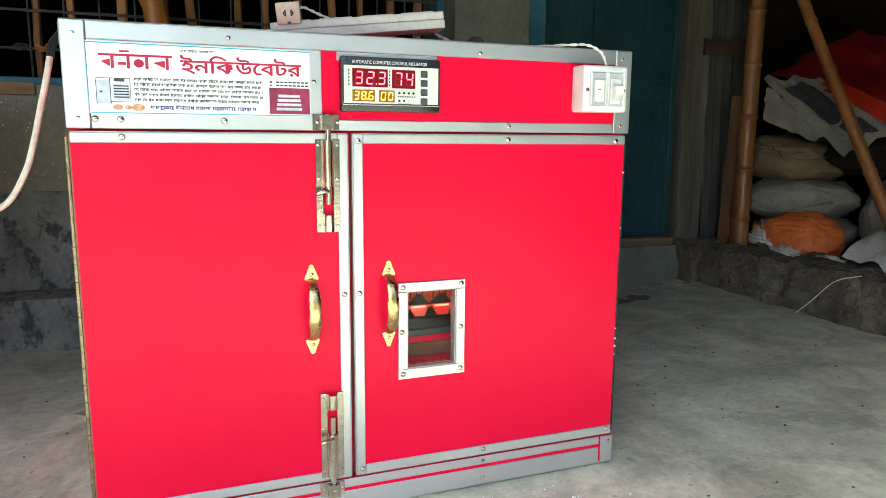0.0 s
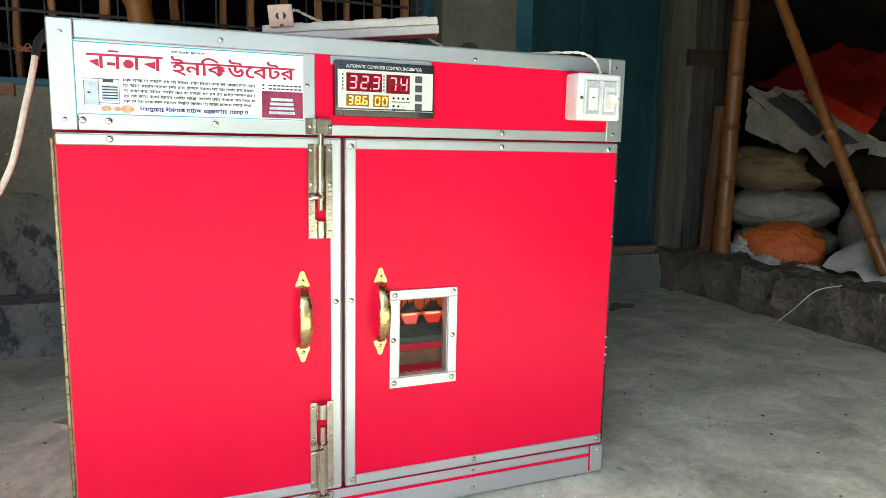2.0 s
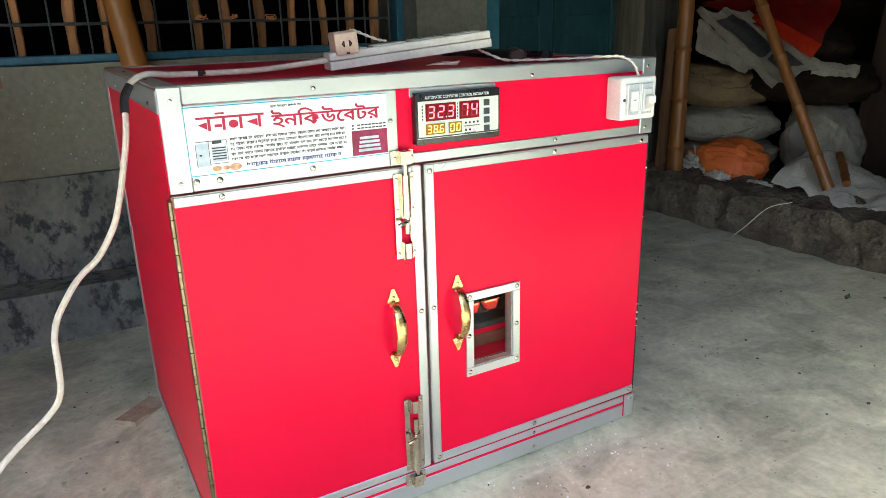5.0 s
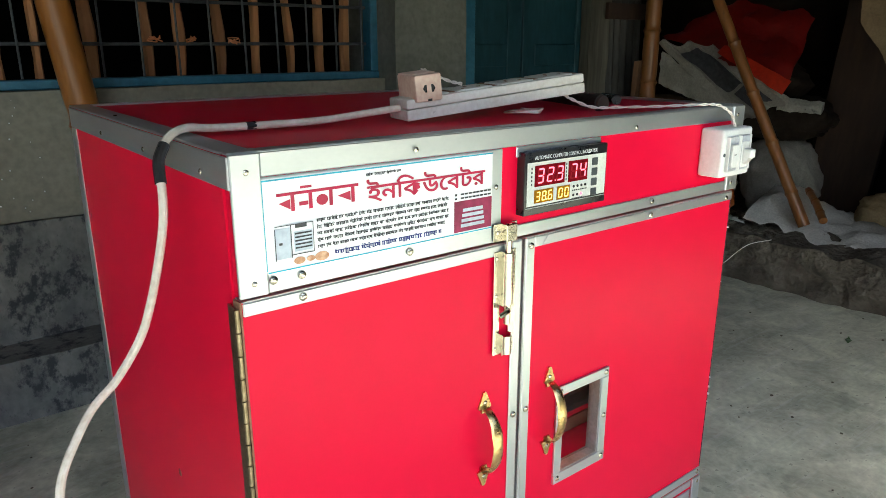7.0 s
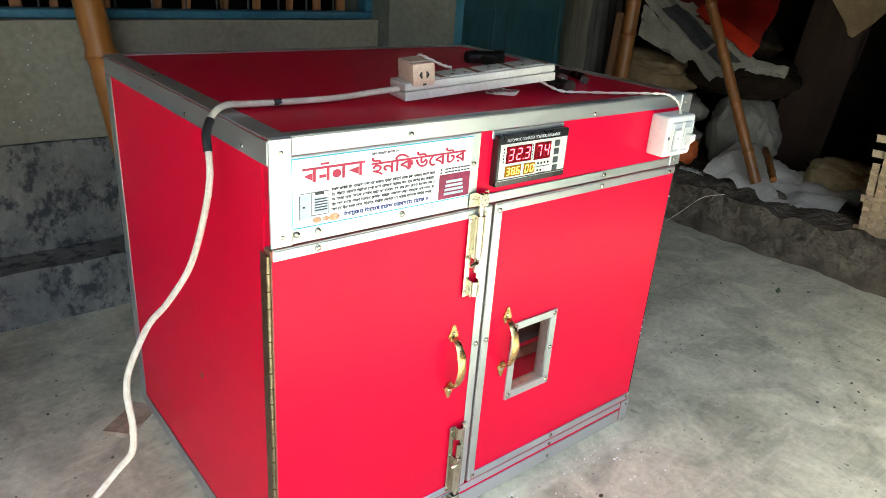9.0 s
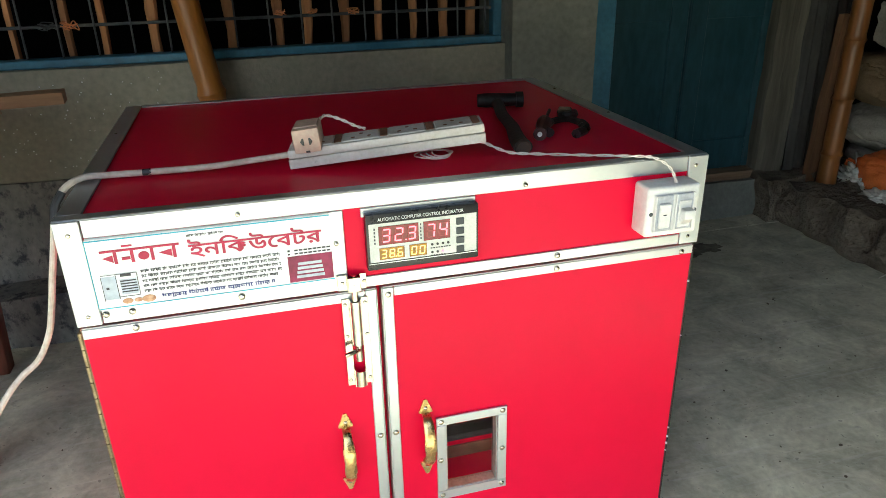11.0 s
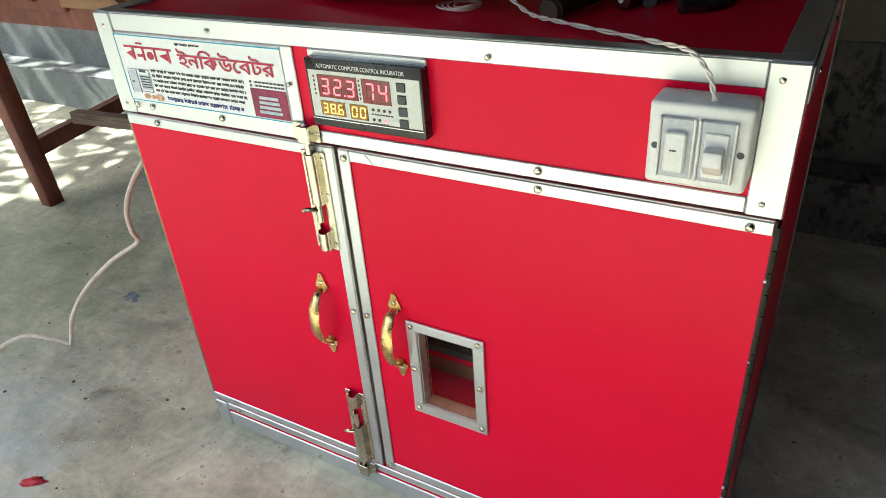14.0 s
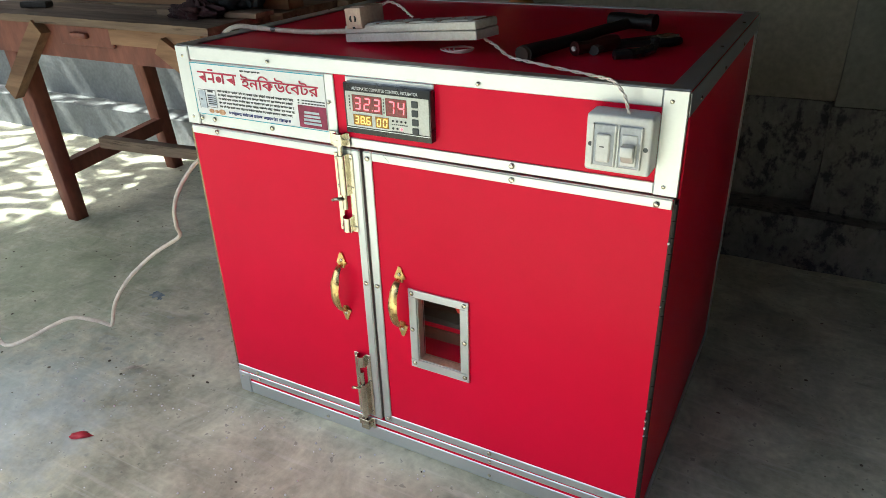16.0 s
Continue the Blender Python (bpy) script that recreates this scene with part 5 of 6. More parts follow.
def digits(text, x, z, w, h, pitch, on, off, parent):
    t = w * 0.17
    k = 0
    for ch in text:
        if ch == ".":
            part("lit_point", box(x + k * pitch - 0.0026, x + k * pitch - 0.0010, FY - 0.0012, FY - 0.0009, z, z + 0.0018), on, parent)
            continue
        ox = x + k * pitch
        s = {"a": (t, w - t, h - t, h), "d": (t, w - t, 0, t), "g": (t, w - t, h / 2 - t / 2, h / 2 + t / 2),
             "f": (0, t, h / 2 + t / 2, h - t / 2), "b": (w - t, w, h / 2 + t / 2, h - t / 2), "e": (0, t, t / 2, h / 2 - t / 2), "c": (w - t, w, t / 2, h / 2 - t / 2)}
        for key, (a, b, c, d) in s.items():
            sl = 0.08
            vs = [(ox + a + sl * c, z + c), (ox + b + sl * c, z + c), (ox + b + sl * d, z + d), (ox + a + sl * d, z + d)]
            lit = key in SEG[ch]
            part("lit_segment" if lit else "unlit_segment", plate(vs, FY - 0.0012, FY - 0.0009), on if lit else off, parent, "glowing display segment" if lit else "", smooth=False)
        k += 1


for x0, x1, z0, z1, txt, on, off, win_m in ((0.397, 0.4535, 0.7335, 0.761, "32.3", RED_LED, RED_DIM, RED_OFF), (0.4605, 0.4990, 0.7325, 0.761, "74", RED_LED, RED_DIM, RED_OFF),
                                            (0.397, 0.4325, 0.7115, 0.729, "38.6", AMBER_LED, AMBER_OFF, AMBER_OFF), (0.4395, 0.4645, 0.711, 0.729, "00", AMBER_LED, AMBER_OFF, AMBER_OFF)):
    d = part("display", box(x0, x1, FY - 0.0008, FY - 0.0001, z0, z1), win_m, ctl, "dark tinted display window")
    n = len(txt.replace(".", ""))
    pitch = (x1 - x0) / (n + 0.12)
    hh = (z1 - z0) * 0.72
    digits(txt, x0 + pitch * 0.20, z0 + (z1 - z0) * 0.14, pitch * 0.66, hh, pitch, on, off, ctl)
for k in range(4):
    btn = part("button", box(0.5045 + 0.0035, 0.5195, FY - 0.0012, FY - 0.0001, 0.7505 - 0.0142 * k, 0.7610 - 0.0142 * k, 0.0009), BUTTON, ctl, "small dark push button")
for k in range(4):
    part("indicator", cyl((0.4725 + 0.0078 * k, FY - 0.0001, 0.7255), (0.4725 + 0.0078 * k, FY - 0.0009, 0.7255), 0.0019, seg=10), BLACK, ctl)
    if k < 3:
        part("indicator", cyl((0.4725 + 0.0078 * k, FY - 0.0001, 0.7135), (0.4725 + 0.0078 * k, FY - 0.0009, 0.7135), 0.0019, seg=10), RED_LED if k == 2 else BLACK, ctl)
for k in range(8):
    part("printed_mark", box(0.470 + 0.0038 * k, 0.4728 + 0.0038 * k, FY - 0.0004, FY - 0.0001, 0.7192, 0.7208), INK_BLACK, ctl)
    if k < 6:
        part("printed_mark", box(0.470 + 0.0038 * k, 0.4728 + 0.0038 * k, FY - 0.0004, FY - 0.0001, 0.7078, 0.7094), INK_BLACK, ctl)
for k in range(5):
    part("printed_mark", box(0.3905, 0.3925, FY - 0.0004, FY - 0.0001, 0.7355 + 0.0052 * k, 0.7385 + 0.0052 * k), INK_BLACK, ctl)
    part("printed_mark", box(0.4558, 0.4576, FY - 0.0004, FY - 0.0001, 0.7355 + 0.0052 * k, 0.7385 + 0.0052 * k), INK_BLACK, ctl)
cu = bpy.data.curves.new("caption", "FONT")
cu.body, cu.size, cu.align_x, cu.extrude = "AUTOMATIC COMPUTER CONTROL INCUBATOR", 0.0074, "CENTER", 0.0001
tmp = bpy.data.objects.new("caption_text", cu)
scene.collection.objects.link(tmp)
bpy.context.view_layer.update()
me = bpy.data.meshes.new_from_object(tmp.evaluated_get(bpy.context.evaluated_depsgraph_get()))
bpy.data.objects.remove(tmp)
xs = [v.co.x for v in me.vertices]
fit_w = 0.122 / (max(xs) - min(xs))
for v in me.vertices:
    v.co = Vector((0.458 + v.co.x * fit_w, FY + 0.0004 - v.co.z, 0.7685 + v.co.y * 0.95))
me.materials.append(PAPER)
cap = new("caption", me)
cap.parent = ctl

# ---- switch box ----
SX0, SX1, SZ0, SZ1 = 0.793, 0.881, 0.702, 0.781
sw = part("switch_box", box(SX0, SX1, -0.040, 0.0018, SZ0, SZ1, 0.005, seg=3), PVC, inc, "white plastic surface box with two switches")
for k, x in enumerate((0.8195, 0.8535)):
    mod = part("switch_module", box(x - 0.0145, x + 0.0145, -0.0440, -0.0395, SZ0 + 0.010, SZ1 - 0.012, 0.0016), PVC_GREY, sw, "grey switch module")
    for e in (-1, 1):
        part("module_edge", box(x + e * 0.0148 - 0.0012, x + e * 0.0148 + 0.0012, -0.0462, -0.0397, SZ0 + 0.010, SZ1 - 0.012, 0.0008), PVC, sw)
    if k == 0:
        r = part("rocker", box(x - 0.0092, x + 0.0092, -0.0490, -0.0438, SZ0 + 0.0165, SZ0 + 0.0545, 0.0015), PVC, sw, "white rocker switch")
        part("rocker_mark", box(x - 0.004, x + 0.002, -0.0494, -0.0488, SZ0 + 0.037, SZ0 + 0.0385), INK_BLACK, r)
    else:
        part("rocker_frame", box(x - 0.0102, x + 0.0102, -0.0462, -0.0438, SZ0 + 0.0145, SZ0 + 0.0565, 0.001), PVC, sw)
        bm = bmesh.new()
        box(x - 0.0086, x + 0.0086, -0.0600, -0.0460, SZ0 + 0.020, SZ0 + 0.046, 0.003, bm, 2)
        for v in bm.verts:
            if v.co.y < -0.054:
                v.co.z = SZ0 + 0.034 + (v.co.z - SZ0 - 0.034) * 0.55 + 0.004
        part("rocker", bm, PVC, sw, "white dimmer lever")
for x in (0.8005, 0.8735):
    part("screw_hole", cyl((x, -0.0404, 0.7395), (x, -0.0385, 0.7395), 0.0032, seg=12), BUTTON, sw)

# ---- power strip, adapter, wires ----
dx, dy, dz = 0.282, -0.054, 0.029
ang = math.degrees(math.atan2(dy, dx))
tilt = math.degrees(math.asin(dz / math.hypot(dx, dy)))
ps = thing("power_strip", (0.295, 0.122, 0.8125), (0, -tilt, ang), "worn white plastic power strip lying tilted on wires", "power strip")
L, B = 0.292, 0.060
part("lower_shell", box(0, L, 0, B, 0.0, 0.0142, 0.0012), OLD_PVC, ps)
part("upper_shell", box(0.0006, L - 0.0006, 0.0006, B - 0.0006, 0.0150, 0.028, 0.0025, seg=2), OLD_PVC, ps)
for k in range(4):
    x0 = 0.012 + 0.069 * k
    sk = part("socket", box(x0, x0 + 0.056, 0.006, B - 0.006, 0.0275, 0.0300, 0.0015), OLD_PVC, ps)
    part("socket_notch", box(x0 + 0.0565, x0 + 0.0675, 0.012, B - 0.001, 0.0275, 0.0288, 0.0004), RED_CORE, ps)
    for a, b in ((0.016, 0.020), (0.040, 0.020), (0.028, 0.038)):
        part("pin_hole", cyl((x0 + a, b, 0.0296), (x0 + a, b, 0.0304), 0.0032, seg=10), RED_CORE, sk)
ad = thing("plug_adapter", (0.305, 0.118, 0.8345), (0, -tilt, ang), "dirty pinkish plug adapter in the power strip", "adapter")
part("adapter_body", box(0.0, 0.039, -0.004, 0.054, 0.002, 0.037, 0.0025, seg=2), PINK_PVC, ad)
part("adapter_cap", box(0.002, 0.037, 0.010, 0.055, 0.0365, 0.0385, 0.0008), PINK_PVC, ad)
part("adapter_foot", box(0.004, 0.036, 0.004, 0.050, -0.001, 0.0025, 0.001), OLD_PVC, ad)
for s in (-1, 1):
    part("slot", plate([(0.0195 + s * 0.0035, 0.014), (0.0195 + s * 0.006, 0.014), (0.0195 + s * 0.009, 0.019), (0.0195 + s * 0.006, 0.024), (0.0195 + s * 0.0035, 0.024)], -0.0046, -0.0035), BLACK, ad, smooth=False)
part("slot", box(0.0165, 0.0225, -0.0046, -0.0035, 0.0025, 0.0055), BLACK, ad)

main = thing("mains_cable", (0, 0, 0), label="dirty cream mains cable hanging from the strip", category="cable")
route = smooth_path([(0.298, 0.146, 0.829), (0.25, 0.153, 0.824), (0.18, 0.158, 0.8185), (0.10, 0.163, 0.8175), (0.045, 0.163, 0.8185), (0.012, 0.152, 0.8215), (-0.012, 0.141, 0.812), (-0.027, 0.127, 0.789),
                     (-0.031, 0.112, 0.761), (-0.036, 0.103, 0.733), (-0.045, 0.100, 0.696), (-0.058, 0.104, 0.646), (-0.072, 0.111, 0.605), (-0.098, 0.123, 0.560), (-0.124, 0.119, 0.539), (-0.142, 0.108, 0.522), (-0.166, 0.093, 0.489), (-0.175, 0.080, 0.466), (-0.177, 0.069, 0.449), (-0.178, 0.058, 0.421),
                     (-0.183, 0.060, 0.382), (-0.204, 0.076, 0.345), (-0.270, 0.052, 0.300), (-0.330, 0.014, 0.240), (-0.372, -0.013, 0.175), (-0.390, -0.027, 0.112)], 8)
route += smooth_path([(-0.392, -0.030, 0.108), (-0.430, -0.050, 0.125), (-0.487, -0.078, 0.128), (-0.555, -0.155, 0.092), (-0.598, -0.182, 0.080), (-0.66, -0.17, 0.085), (-0.80, -0.14, 0.06), (-1.0, -0.10, 0.012), (-1.4, -0.08, 0.010)], 8)
part("cable", tube(route, 0.0047, 10), CABLE, main)
part("tape", tube(smooth_path([(-0.016, 0.138, 0.8075), (-0.0265, 0.1285, 0.791), (-0.0300, 0.117, 0.769)], 5), 0.0062, 10), BLACK, main, "black tape wound round the cable")


def twisted(name, pts, label, n=10, turns=14, r=0.0013):
    p = smooth_path(pts, n)
    bm = bmesh.new()
    for ph in (0, math.pi):
        q = []
        for i, c in enumerate(p):
            d = (p[min(i + 1, len(p) - 1)] - p[max(i - 1, 0)]).normalized()
            side = d.cross(Vector((0, 0, 1))).normalized()
            up = side.cross(d)
            a = 2 * math.pi * turns * i / len(p) + ph
            q.append(c + 0.0014 * (math.cos(a) * side + math.sin(a) * up))
        tube(q, r, 6, bm)
    return single(name, bm, WIRE, label, "wire")


twisted("twisted_wire", [(0.575, 0.105, 0.838), (0.592, 0.105, 0.830), (0.625, 0.090, 0.8165), (0.665, 0.070, 0.8155), (0.735, 0.038, 0.8155), (0.79, 0.006, 0.8175), (0.817, -0.010, 0.8165), (0.836, -0.023, 0.803), (0.8455, -0.028, 0.780)],
        "twisted white flex running to the switch box", 10, 9)
twisted("twisted_wire", [(0.346, 0.166, 0.872), (0.358, 0.174, 0.877), (0.378, 0.176, 0.870), (0.400, 0.166, 0.860), (0.415, 0.156, 0.856)], "short twisted white flex behind the adapter", 8, 4)
bm = bmesh.new()
for k in range(4):
    tube(smooth_path([(0.513 + (0.028 - 0.004 * k) * math.cos(a) + 0.005 * k, 0.131 + (0.026 - 0.003 * k) * math.sin(a) - 0.002 * k, 0.8128 + 0.0012 * k + 0.0012 * math.sin(2 * a + k)) for a in (2 * math.pi * q / 12 for q in range(13))], 3), 0.0011, 6, bm)
single("wire_coil", bm, WIRE, "small coil of white flex under the power strip", "wire")

part("splice", tube([(0.088 + 0.012 * q / 4, 0.1632, 0.8176) for q in range(5)], 0.0050, 8), BLACK, main, "dark worn splice")

# ---- tools on the top ----
ZT2 = ZT - 0.0025
ham = thing("hammer", (0.655, 0.085, ZT2), (0, 0, -77 + 90 + 62), "old iron hammer with a dark wooden handle", "hammer")
ham.matrix_world = pose(0.648, 0.090, ZT2 + 0.014, 0, 0, math.degrees(math.atan2(0.325, 0.070)))
part("haft", tube([(0.34 * i / 12, 0.002 * math.sin(i), 0) for i in range(13)], lambda t: 0.0150 - 0.004 * math.sin(2.5 * t), 12, squash=0.8), HANDLE_WOOD, ham, "dark worn wooden haft")
part("butt", cyl((-0.004, 0, -0.001), (0.006, 0, -0.001), 0.0112, 0.0140, 14), WOOD_DARK, ham, "worn brown end of the haft")
hd = part("head", cyl((0.335, -0.040, 0.004), (0.335, 0.018, 0.004), 0.0125, 0.0145, 14), IRON, ham, "rusty iron head")
part("face", cyl((0.335, -0.054, 0.004), (0.335, -0.040, 0.004), 0.0155, 0.0155, 14), IRON, hd)
part("peen", cyl((0.335, 0.018, 0.004), (0.335, 0.036, 0.004), 0.0145, 0.0125, 14), IRON, hd)
pl = thing("pliers", (0.800, 0.262, ZT2 + 0.008), (0, 0, 62), "open pliers with dark grips", "pliers")
for s in (1, -1):
    pts = smooth_path([(0.055, 0.010 * s, 0), (0.035, 0.012 * s, 0), (0.015, 0.004 * s, 0), (0.0, -0.006 * s, 0), (-0.03, -0.028 * s, 0), (-0.07, -0.036 * s, 0), (-0.105, -0.022 * s, 0)], 5)
    part("arm", tube(pts, lambda t: 0.0075 - 0.001 * t, 8, squash=0.9), IRON, pl)
    part("grip", tube(smooth_path([(-0.03, -0.028 * s, 0), (-0.07, -0.036 * s, 0), (-0.107, -0.022 * s, 0)], 5), 0.0088, 8, squash=0.9), BLACK, pl, "black rubber grip")
part("pivot", cyl((0.008, 0, -0.006), (0.008, 0, 0.010), 0.008, seg=14), IRON, pl)
part("jaw", box(0.030, 0.064, -0.006, 0.020, -0.006, 0.009, 0.003), STEEL, pl)
sd = thing("screwdriver", (0.705, 0.160, ZT2 + 0.0125), (0, 0, 62), "screwdriver with a clear red handle", "screwdriver")
part("grip", tube([(0.09 * i / 8, 0, 0) for i in range(9)], lambda t: 0.0115 - 0.002 * math.sin(6 * t), 10), GRIP, sd, "red plastic grip")
part("shaft", cyl((0.09, 0, 0), (0.20, 0, -0.004), 0.0032, seg=8), IRON, sd)
part("grip_cap", cyl((-0.003, 0, 0), (0.001, 0, 0), 0.004, seg=12), PVC, sd, "pale worn grip end")

# ---- bits on the floor ----
single("brick_scrap", rough_box(-0.031, 0.031, -0.054, 0.054, 0, 0.020, 0.015, 0.006, 16), BRICK, "broken brick chip under the incubator's corner", "brick", loc=(-0.047, 0.636, 0.004), rot=(0, 0, -52))


# ---- work table ----
tb = thing("work_table", (0, 0, 0), label="old red-brown wooden work table with a plank top", category="table")
for k, (y0, y1, z) in enumerate(((0.480, 0.615, 0.745), (0.620, 0.760, 0.742), (0.765, 0.915, 0.746), (0.920, 1.070, 0.743), (1.075, 1.190, 0.744))):
    xr = -0.425 - 0.035 * (k % 2) + 0.01 * k
    part("top_board", rough_box(-1.70, xr, y0, y1, 0.722, z, 0.05, 0.003, 8, k), WOOD_GREY, tb, "weathered grey top board")
part("edge_board", rough_box(-0.84, -0.462, 0.486, 0.506, 0.675, 0.7205, 0.04, 0.002, 9), WOOD_PLANK, tb, "paler patched edge board")
part("apron", rough_box(-1.52, -0.47, 0.508, 0.530, 0.615, 0.720, 0.05, 0.0015, 9), WOOD_RED, tb, "red-brown painted apron")
part("apron", rough_box(-1.52, -0.47, 1.130, 1.152, 0.615, 0.720, 0.05, 0.0015, 9), WOOD_RED, tb)
part("apron", rough_box(-0.468, -0.446, 0.51, 1.150, 0.600, 0.720, 0.05, 0.0015, 9), WOOD_RED, tb, "red-brown end apron")
part("apron", rough_box(-1.56, -1.535, 0.51, 1.150, 0.615, 0.720, 0.05, 0.0015, 9), WOOD_RED, tb)
dr = part("drawer", box(-1.09, -0.845, 0.496, 0.507, 0.660, 0.7195, 0.002), WOOD_RED, tb, "small drawer front")
part("drawer_pull", box(-1.02, -0.945, 0.478, 0.4955, 0.684, 0.702, 0.005, seg=2), WOOD_RED, dr, "carved wooden pull")


def leg(x0, y0, x1, y1, s=0.036):
    bm = bmesh.new()
    rings = []
    for i in range(7):
        t = i / 6
        r = s * (0.72 + 0.28 * t)
        cx, cy, z = x0 + (x1 - x0) * t, y0 + (y1 - y0) * t, 0.001 + 0.7195 * t
        rings.append([bm.verts.new((cx + a * r, cy + b * r, z)) for a, b in ((-1, -0.9), (-0.9, -1), (0.9, -1), (1, -0.9), (1, 0.9), (0.9, 1), (-0.9, 1), (-1, 0.9))])
    for a, b in zip(rings, rings[1:]):
        for k in range(8):
            bm.faces.new((a[k], a[(k + 1) % 8], b[(k + 1) % 8], b[k]))
    bm.faces.new(rings[0][::-1])
    bm.faces.new(rings[-1])
    part("leg", bm, WOOD_RED, tb)


leg(-1.320, 0.530, -1.470, 0.572)
leg(-0.485, 0.625, -0.445, 0.572)
leg(-1.430, 1.100, -1.520, 1.090)
leg(-0.540, 1.110, -0.500, 1.090)


def beam(name, p0, p1, w, h, material, parent=None, label="", category="", seed=0.0):
    p0, p1 = Vector(p0), Vector(p1)
    d = p1 - p0
    bm = rough_box(0, d.length, -w / 2, w / 2, -h / 2, h / 2, 0.05, min(w, h) * 0.06, 8, seed)
    rot = d.to_track_quat("X", "Z").to_matrix().to_4x4()
    if parent:
        bm.transform(Matrix.Translation(p0) @ rot)
        return part(name, bm, material, parent, label)
    ob = single(name, bm, material, label, category)
    ob.matrix_world = Matrix.Translation(p0) @ rot
    return ob


beam("stretcher", (-1.355, 0.56, 0.185), (-1.445, 1.085, 0.20), 0.035, 0.055, WOOD_RED, tb)
beam("stretcher", (-0.49, 0.64, 0.185), (-0.53, 1.085, 0.20), 0.035, 0.055, WOOD_RED, tb)
beam("brace", (-1.165, 0.488, 0.712), (-1.415, 0.488, 0.478), 0.034, 0.055, WOOD_PLANK, tb, "pale nailed corner brace")
beam("brace", (-0.612, 0.484, 0.690), (-0.395, 0.510, 0.535), 0.045, 0.052, WOOD_PLANK, tb, "pale nailed corner brace")
beam("brace", (-0.475, 0.80, 0.62), (-0.525, 1.07, 0.45), 0.022, 0.05, WOOD_PLANK, tb, "pale nailed corner brace")
beam("pole", (-1.36, 0.735, 0.232), (-0.45, 0.83, 0.232), 0.036, 0.040, WOOD_GREY, None, "grey timber pole lying across the stretchers", "timber", 3.0)

beam("plank", (-1.70, 0.800, 0.762), (-0.420, 0.850, 0.762), 0.075, 0.028, WOOD_PLANK, None, "loose brown plank on the work table", "plank", 1.0)
beam("plank", (-1.56, 0.985, 0.763), (-0.207, 1.105, 0.772), 0.060, 0.030, WOOD_PLANK, None, "long brown plank reaching over the table end", "plank", 2.0)
beam("plank", (-1.50, 1.125, 0.760), (-0.42, 1.165, 0.760), 0.055, 0.026, WOOD_GREY, None, "weathered batten at the table's back", "plank", 4.0)
beam("plank", (-0.78, 0.665, 0.7525), (-0.405, 0.690, 0.7525), 0.085, 0.014, WOOD_GREY, None, "short grey offcut on the table corner", "plank", 5.0)
bm = heap_mesh(0.092, 0.060, 0.116, 2.0, 6, 0.24, 0.95, 0.12, 2, 0.075)
tail = bpy.data.meshes.new("tail")
tail_bm = heap_mesh(0.055, 0.036, 0.080, 8.0, 5, 0.25, 1.0, 0.12, 2, 0.09)
bmesh.ops.translate(tail_bm, vec=(0.085, 0.005, 0.012), verts=tail_bm.verts)
tail_bm.to_mesh(tail)
tail_bm.free()
bm.from_mesh(tail)
bpy.data.meshes.remove(tail)
single("cloth", bm, CLOTH, "crumpled dark grey cloth on the work table", "cloth", loc=(-0.590, 0.700, 0.752), rot=(0, 0, 20))
single("rag", heap_mesh(0.092, 0.042, 0.045, 5.0, 6, 0.35, 1.5, 0.25, 2, 0.10), CLOTH_RED, "dark wine-red rag on the work table", "cloth", loc=(-0.60, 0.615, 0.745), rot=(0, 0, 10))
single("plug_bits", box(-0.05, 0.05, -0.02, 0.02, 0, 0.02, 0.004), IRON, "dark iron hinge lying on the table", "iron", loc=(-1.33, 0.60, 0.748), rot=(0, 0, 20))

# ---- litter ----
bm = bmesh.new()
for i in range(9):
    t = i / 8
    for s in (-1, 1):
        bm.verts.new((0.09 * t, s * 0.011 * math.sin(math.pi * min(1, t + 0.06)), 0.004 + 0.008 * t * t + 0.003 * abs(s) * math.sin(6 * t)))
bm.verts.ensure_lookup_table()
for i in range(8):
    a = 2 * i
    bm.faces.new((bm.verts[a], bm.verts[a + 2], bm.verts[a + 3], bm.verts[a + 1]))
leaf_bm = bm.copy()
bmesh.ops.solidify(bm, geom=bm.faces, thickness=0.0012)
bmesh.ops.scale(bm, vec=(0.8, 0.75, 1), verts=bm.verts)
single("dry_leaf", bm, DRY_LEAF, "curled dry leaf on the floor", "leaf", loc=(-0.350, -0.068, 0.004), rot=(0, 0, 48))
bmesh.ops.solidify(leaf_bm, geom=leaf_bm.faces, thickness=0.0012)
bmesh.ops.scale(leaf_bm, vec=(0.5, 0.9, 1), verts=leaf_bm.verts)
single("green_leaf", leaf_bm, LEAF, "small green leaf on the floor", "leaf", loc=(2.02, 0.17, 0.0), rot=(0, 0, 20))
single("red_scrap", heap_mesh(0.022, 0.009, 0.008, 4.0, 3, 0.5), RED_BIT, "torn scrap of red laminate on the floor", "scrap", loc=(-0.235, -0.265, 0.0), rot=(0, 0, 35))
rnd = random.Random(21)
bm = bmesh.new()
for _ in range(260):
    x, y = rnd.uniform(-1.6, 2.3), rnd.uniform(-0.6, 1.15)
    if -0.03 < x < 0.95 and -0.03 < y < 0.72:
        continue
    r = rnd.uniform(0.0012, 0.0038)
    bmesh.ops.create_icosphere(bm, subdivisions=1, radius=r, matrix=Matrix.Translation((x, y, floor_height(x, y) + r * 0.4)) @ Matrix.Diagonal((rnd.uniform(0.7, 1.8), rnd.uniform(0.7, 1.6), 0.6, 1)))
single("crumbs", bm, EARTH, "scattered dark crumbs and grit on the floor", "grit", kind="stuff")
bm = bmesh.new()
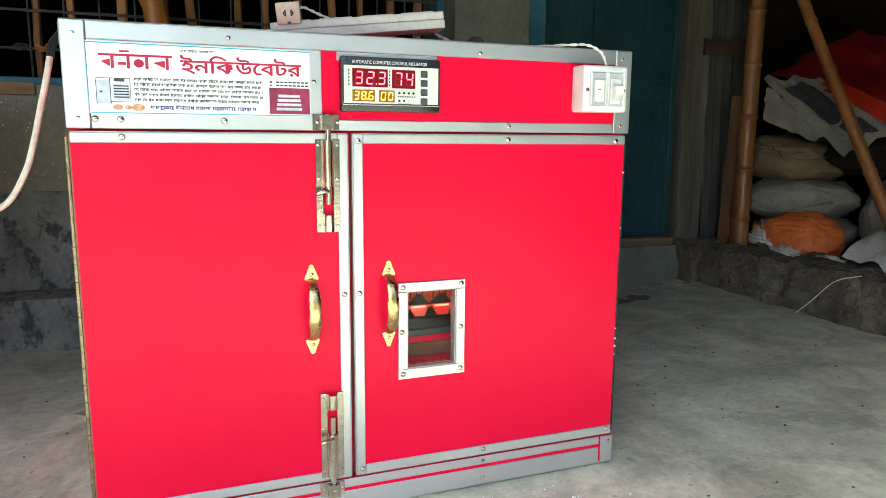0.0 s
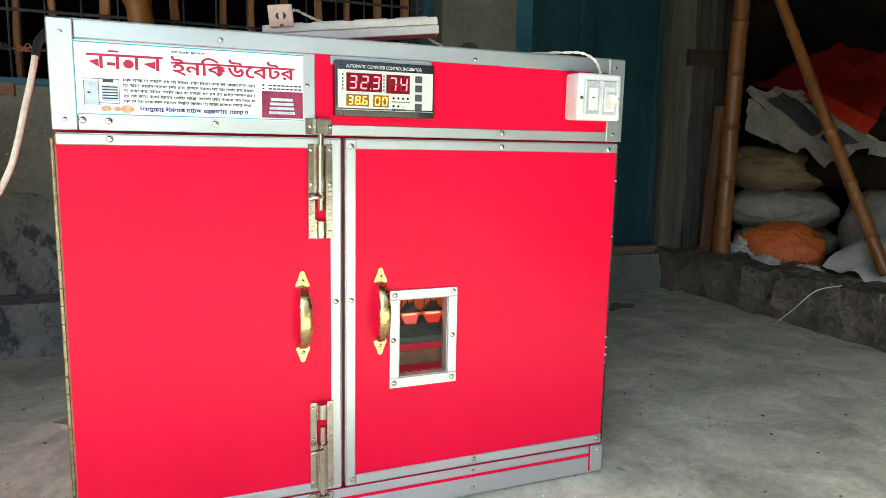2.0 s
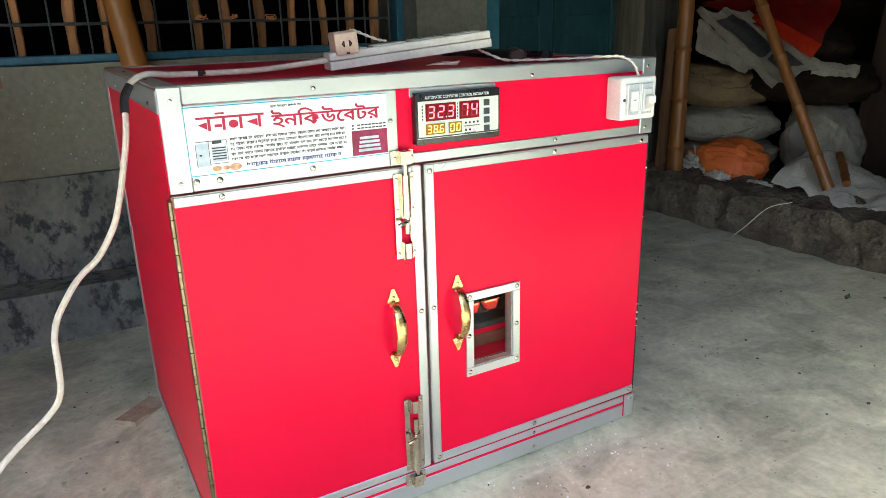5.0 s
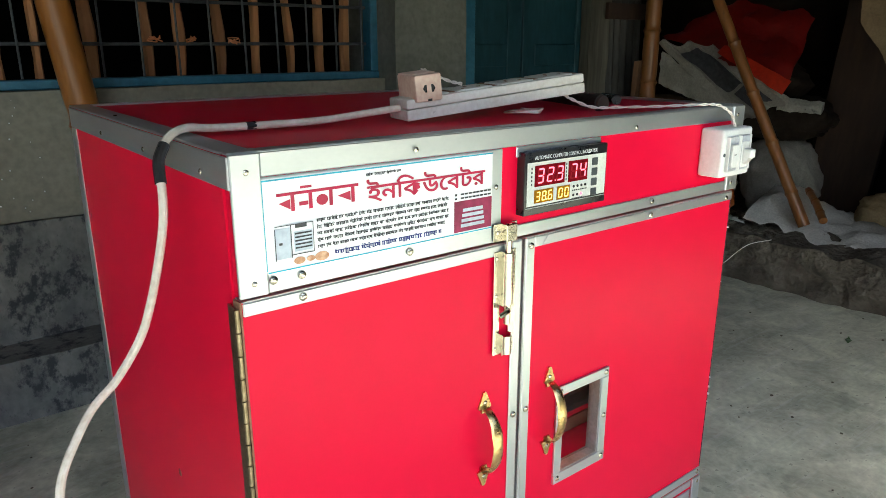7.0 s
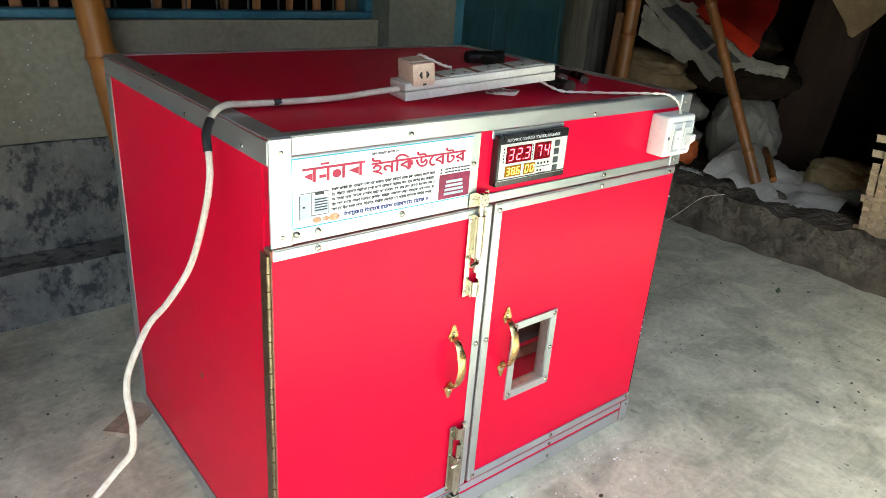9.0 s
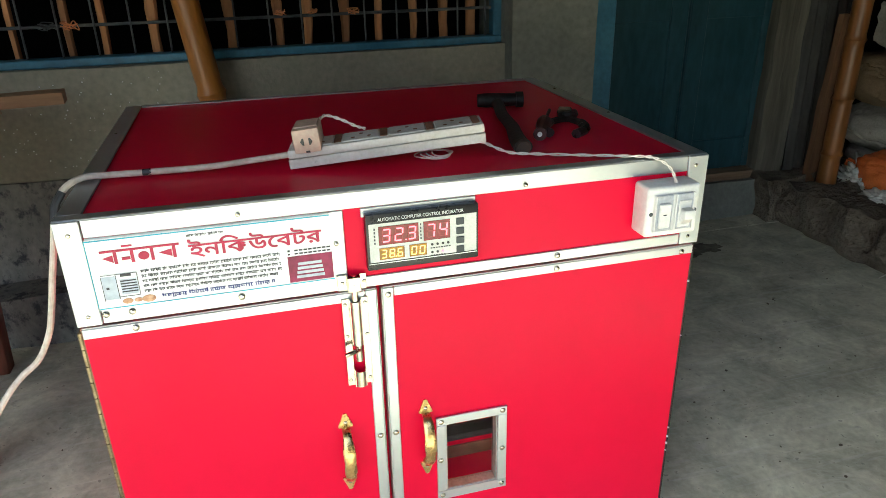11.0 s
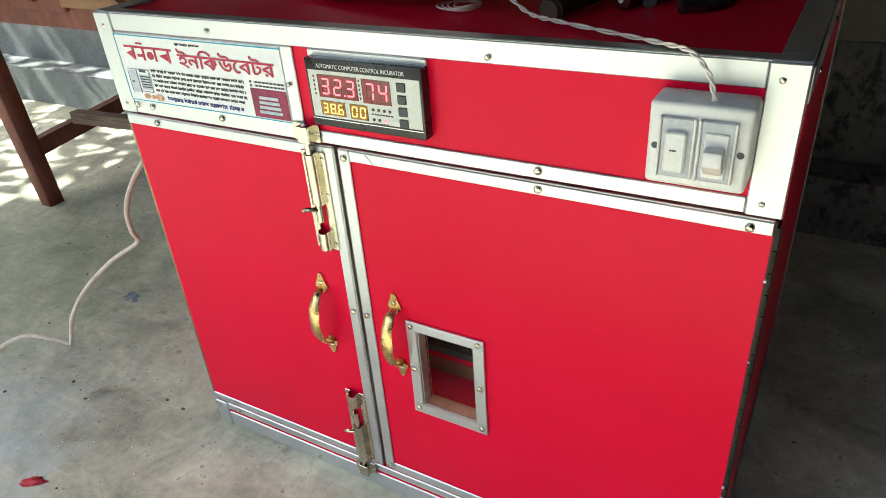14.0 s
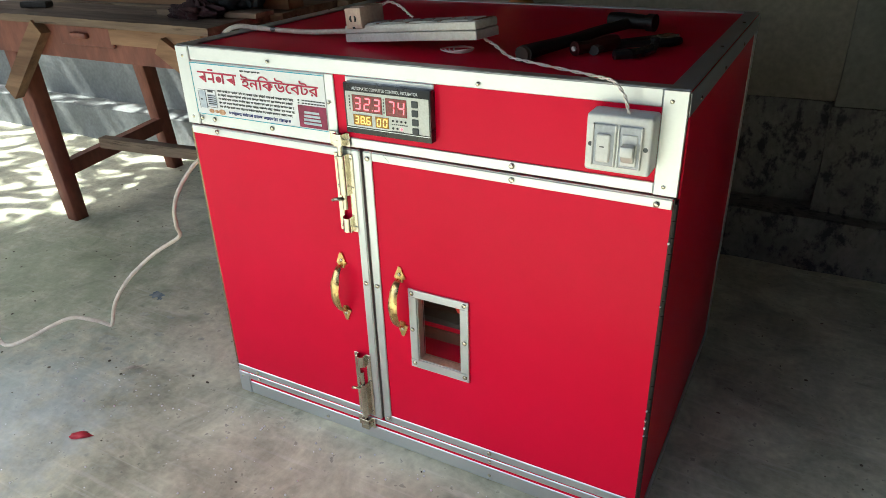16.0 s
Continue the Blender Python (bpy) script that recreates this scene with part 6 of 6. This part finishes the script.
for q in range(230):
    x, y = rnd.uniform(-0.5, 0.9), rnd.uniform(-0.45, -0.03) if q % 2 else -0.02 - abs(rnd.gauss(0, 0.08))
    r = rnd.uniform(0.0008, 0.0026)
    bmesh.ops.create_icosphere(bm, subdivisions=1, radius=r, matrix=Matrix.Translation((x, y, floor_height(x, y) + r * 0.4)))
single("paint_chips", bm, PAPER, "white flecks of paint on the floor", "flecks", kind="stuff")
bm = bmesh.new()
for _ in range(110):
    x, z, r = rnd.uniform(-0.62, 0.05), rnd.uniform(0.50, 0.78), rnd.uniform(0.0009, 0.0024)
    bmesh.ops.create_icosphere(bm, subdivisions=1, radius=r, matrix=Matrix.Translation((x, 1.3765, z)))
single("wall_flecks", bm, PAPER, "white paint flecks spattered on the plaster wall", "flecks", kind="stuff")
single("string", tube(smooth_path([(2.36, 0.62, 0.185), (2.33, 0.70, 0.15), (2.315, 0.78, 0.06), (2.30, 0.83, 0.004)], 6), 0.0018, 5), WIRE, "thin white string hanging over the kerb", "string")

def stain(x, y, r, material, label, seed):
    k = random.Random(seed)
    bm = bmesh.new()
    ring = []
    for q in range(28):
        a = 2 * math.pi * q / 28
        rr = r * (1 + 0.55 * noise.noise(Vector((math.cos(a) * 1.7 + seed, math.sin(a) * 1.7, 0))) + k.uniform(-0.12, 0.12))
        px, py = x + rr * math.cos(a) * 1.5, y + rr * math.sin(a)
        ring.append(bm.verts.new((px, py, floor_height(px, py) + 0.0014)))
    bm.faces.new(ring)
    single("stain", bm, material, label, "stain", "stains on the floor")


stain(-0.577, 0.248, 0.016, STAIN_BLUE, "dried blue paint splash on the concrete", 1)
stain(-0.55, 0.235, 0.006, STAIN_BLUE, "dried blue paint splash on the concrete", 9)
stain(-0.50, 0.02, 0.020, STAIN_DARK, "dark damp stain on the concrete", 2)
stain(-0.47, -0.01, 0.010, STAIN_DARK, "dark damp stain on the concrete", 3)
stain(-0.40, 0.10, 0.009, STAIN_DARK, "dark damp stain on the concrete", 4)
stain(-0.30, 0.02, 0.006, STAIN_DARK, "dark damp stain on the concrete", 6)

for x, y, r, seed in ((1.63, 1.175, 0.055, 21), (1.50, 1.115, 0.045, 22), (1.76, 1.225, 0.050, 23), (1.90, 1.245, 0.040, 24), (1.40, 1.08, 0.030, 25)):
    stain(x, y, r, STAIN_EARTH, "damp dark earth caked on the concrete", seed)
for x, y, r, seed in ((-0.52, 0.155, 0.010, 12), (-0.44, 0.175, 0.008, 13), (-0.36, 0.235, 0.007, 14), (-0.28, 0.135, 0.006, 15), (-0.245, -0.145, 0.007, 16), (-0.62, -0.02, 0.013, 17)):
    stain(x, y, r, STAIN_DARK, "small dark smudge on the concrete", seed)

# ---- the tree beside the porch, which dapples the sun ----
tree = thing("tree", (-4.35, -0.75, -0.12), label="leafy tree shading the open end of the porch", category="tree")
bm = tube(smooth_path([(0, 0, 0), (0.05, 0.05, 1.2), (-0.05, 0.1, 2.4), (0.1, 0.0, 3.6), (0.2, 0.1, 5.2)], 5), lambda t: 0.16 * (1 - 0.8 * t), 12)
rnd = random.Random(8)
for k in range(12):
    a, z = k * 2.4, 2.3 + 0.22 * k
    e = Vector((math.cos(a) * 1.5, math.sin(a) * 1.5, z + rnd.uniform(0.3, 0.9)))
    tube(smooth_path([(0.05, 0.05, z), tuple(e * 0.5 + Vector((0, 0, z * 0.5 + 0.1))), tuple(e)], 4), lambda t: 0.05 * (1 - 0.85 * t), 6, bm)
part("trunk", bm, BARK, tree)
verts, faces = [], []
for _ in range(2300):
    while True:
        p = Vector((rnd.uniform(-1, 1), rnd.uniform(-1, 1), rnd.uniform(-1, 1)))
        if p.length < 1 and noise.noise(p * 3.0) > -0.12:
            break
    c = Vector((p.x * 2.3, p.y * 2.3, 3.9 + p.z * 1.5))
    q = Euler((rnd.uniform(-0.9, 0.9), rnd.uniform(-0.9, 0.9), rnd.uniform(0, 6.3))).to_matrix()
    s = rnd.uniform(0.06, 0.115)
    n0 = len(verts)
    for v in ((-s, 0, 0), (-0.3 * s, -0.42 * s, 0.1 * s), (0.5 * s, -0.3 * s, 0.05 * s), (s, 0, -0.1 * s), (0.5 * s, 0.3 * s, 0.05 * s), (-0.3 * s, 0.42 * s, 0.1 * s)):
        verts.append(c + q @ Vector(v))
    faces.append(tuple(range(n0, n0 + 6)))
me = bpy.data.meshes.new("crown")
me.from_pydata(verts, [], faces)
me.materials.append(LEAF)
crown = new("crown", me)
crown.parent = tree
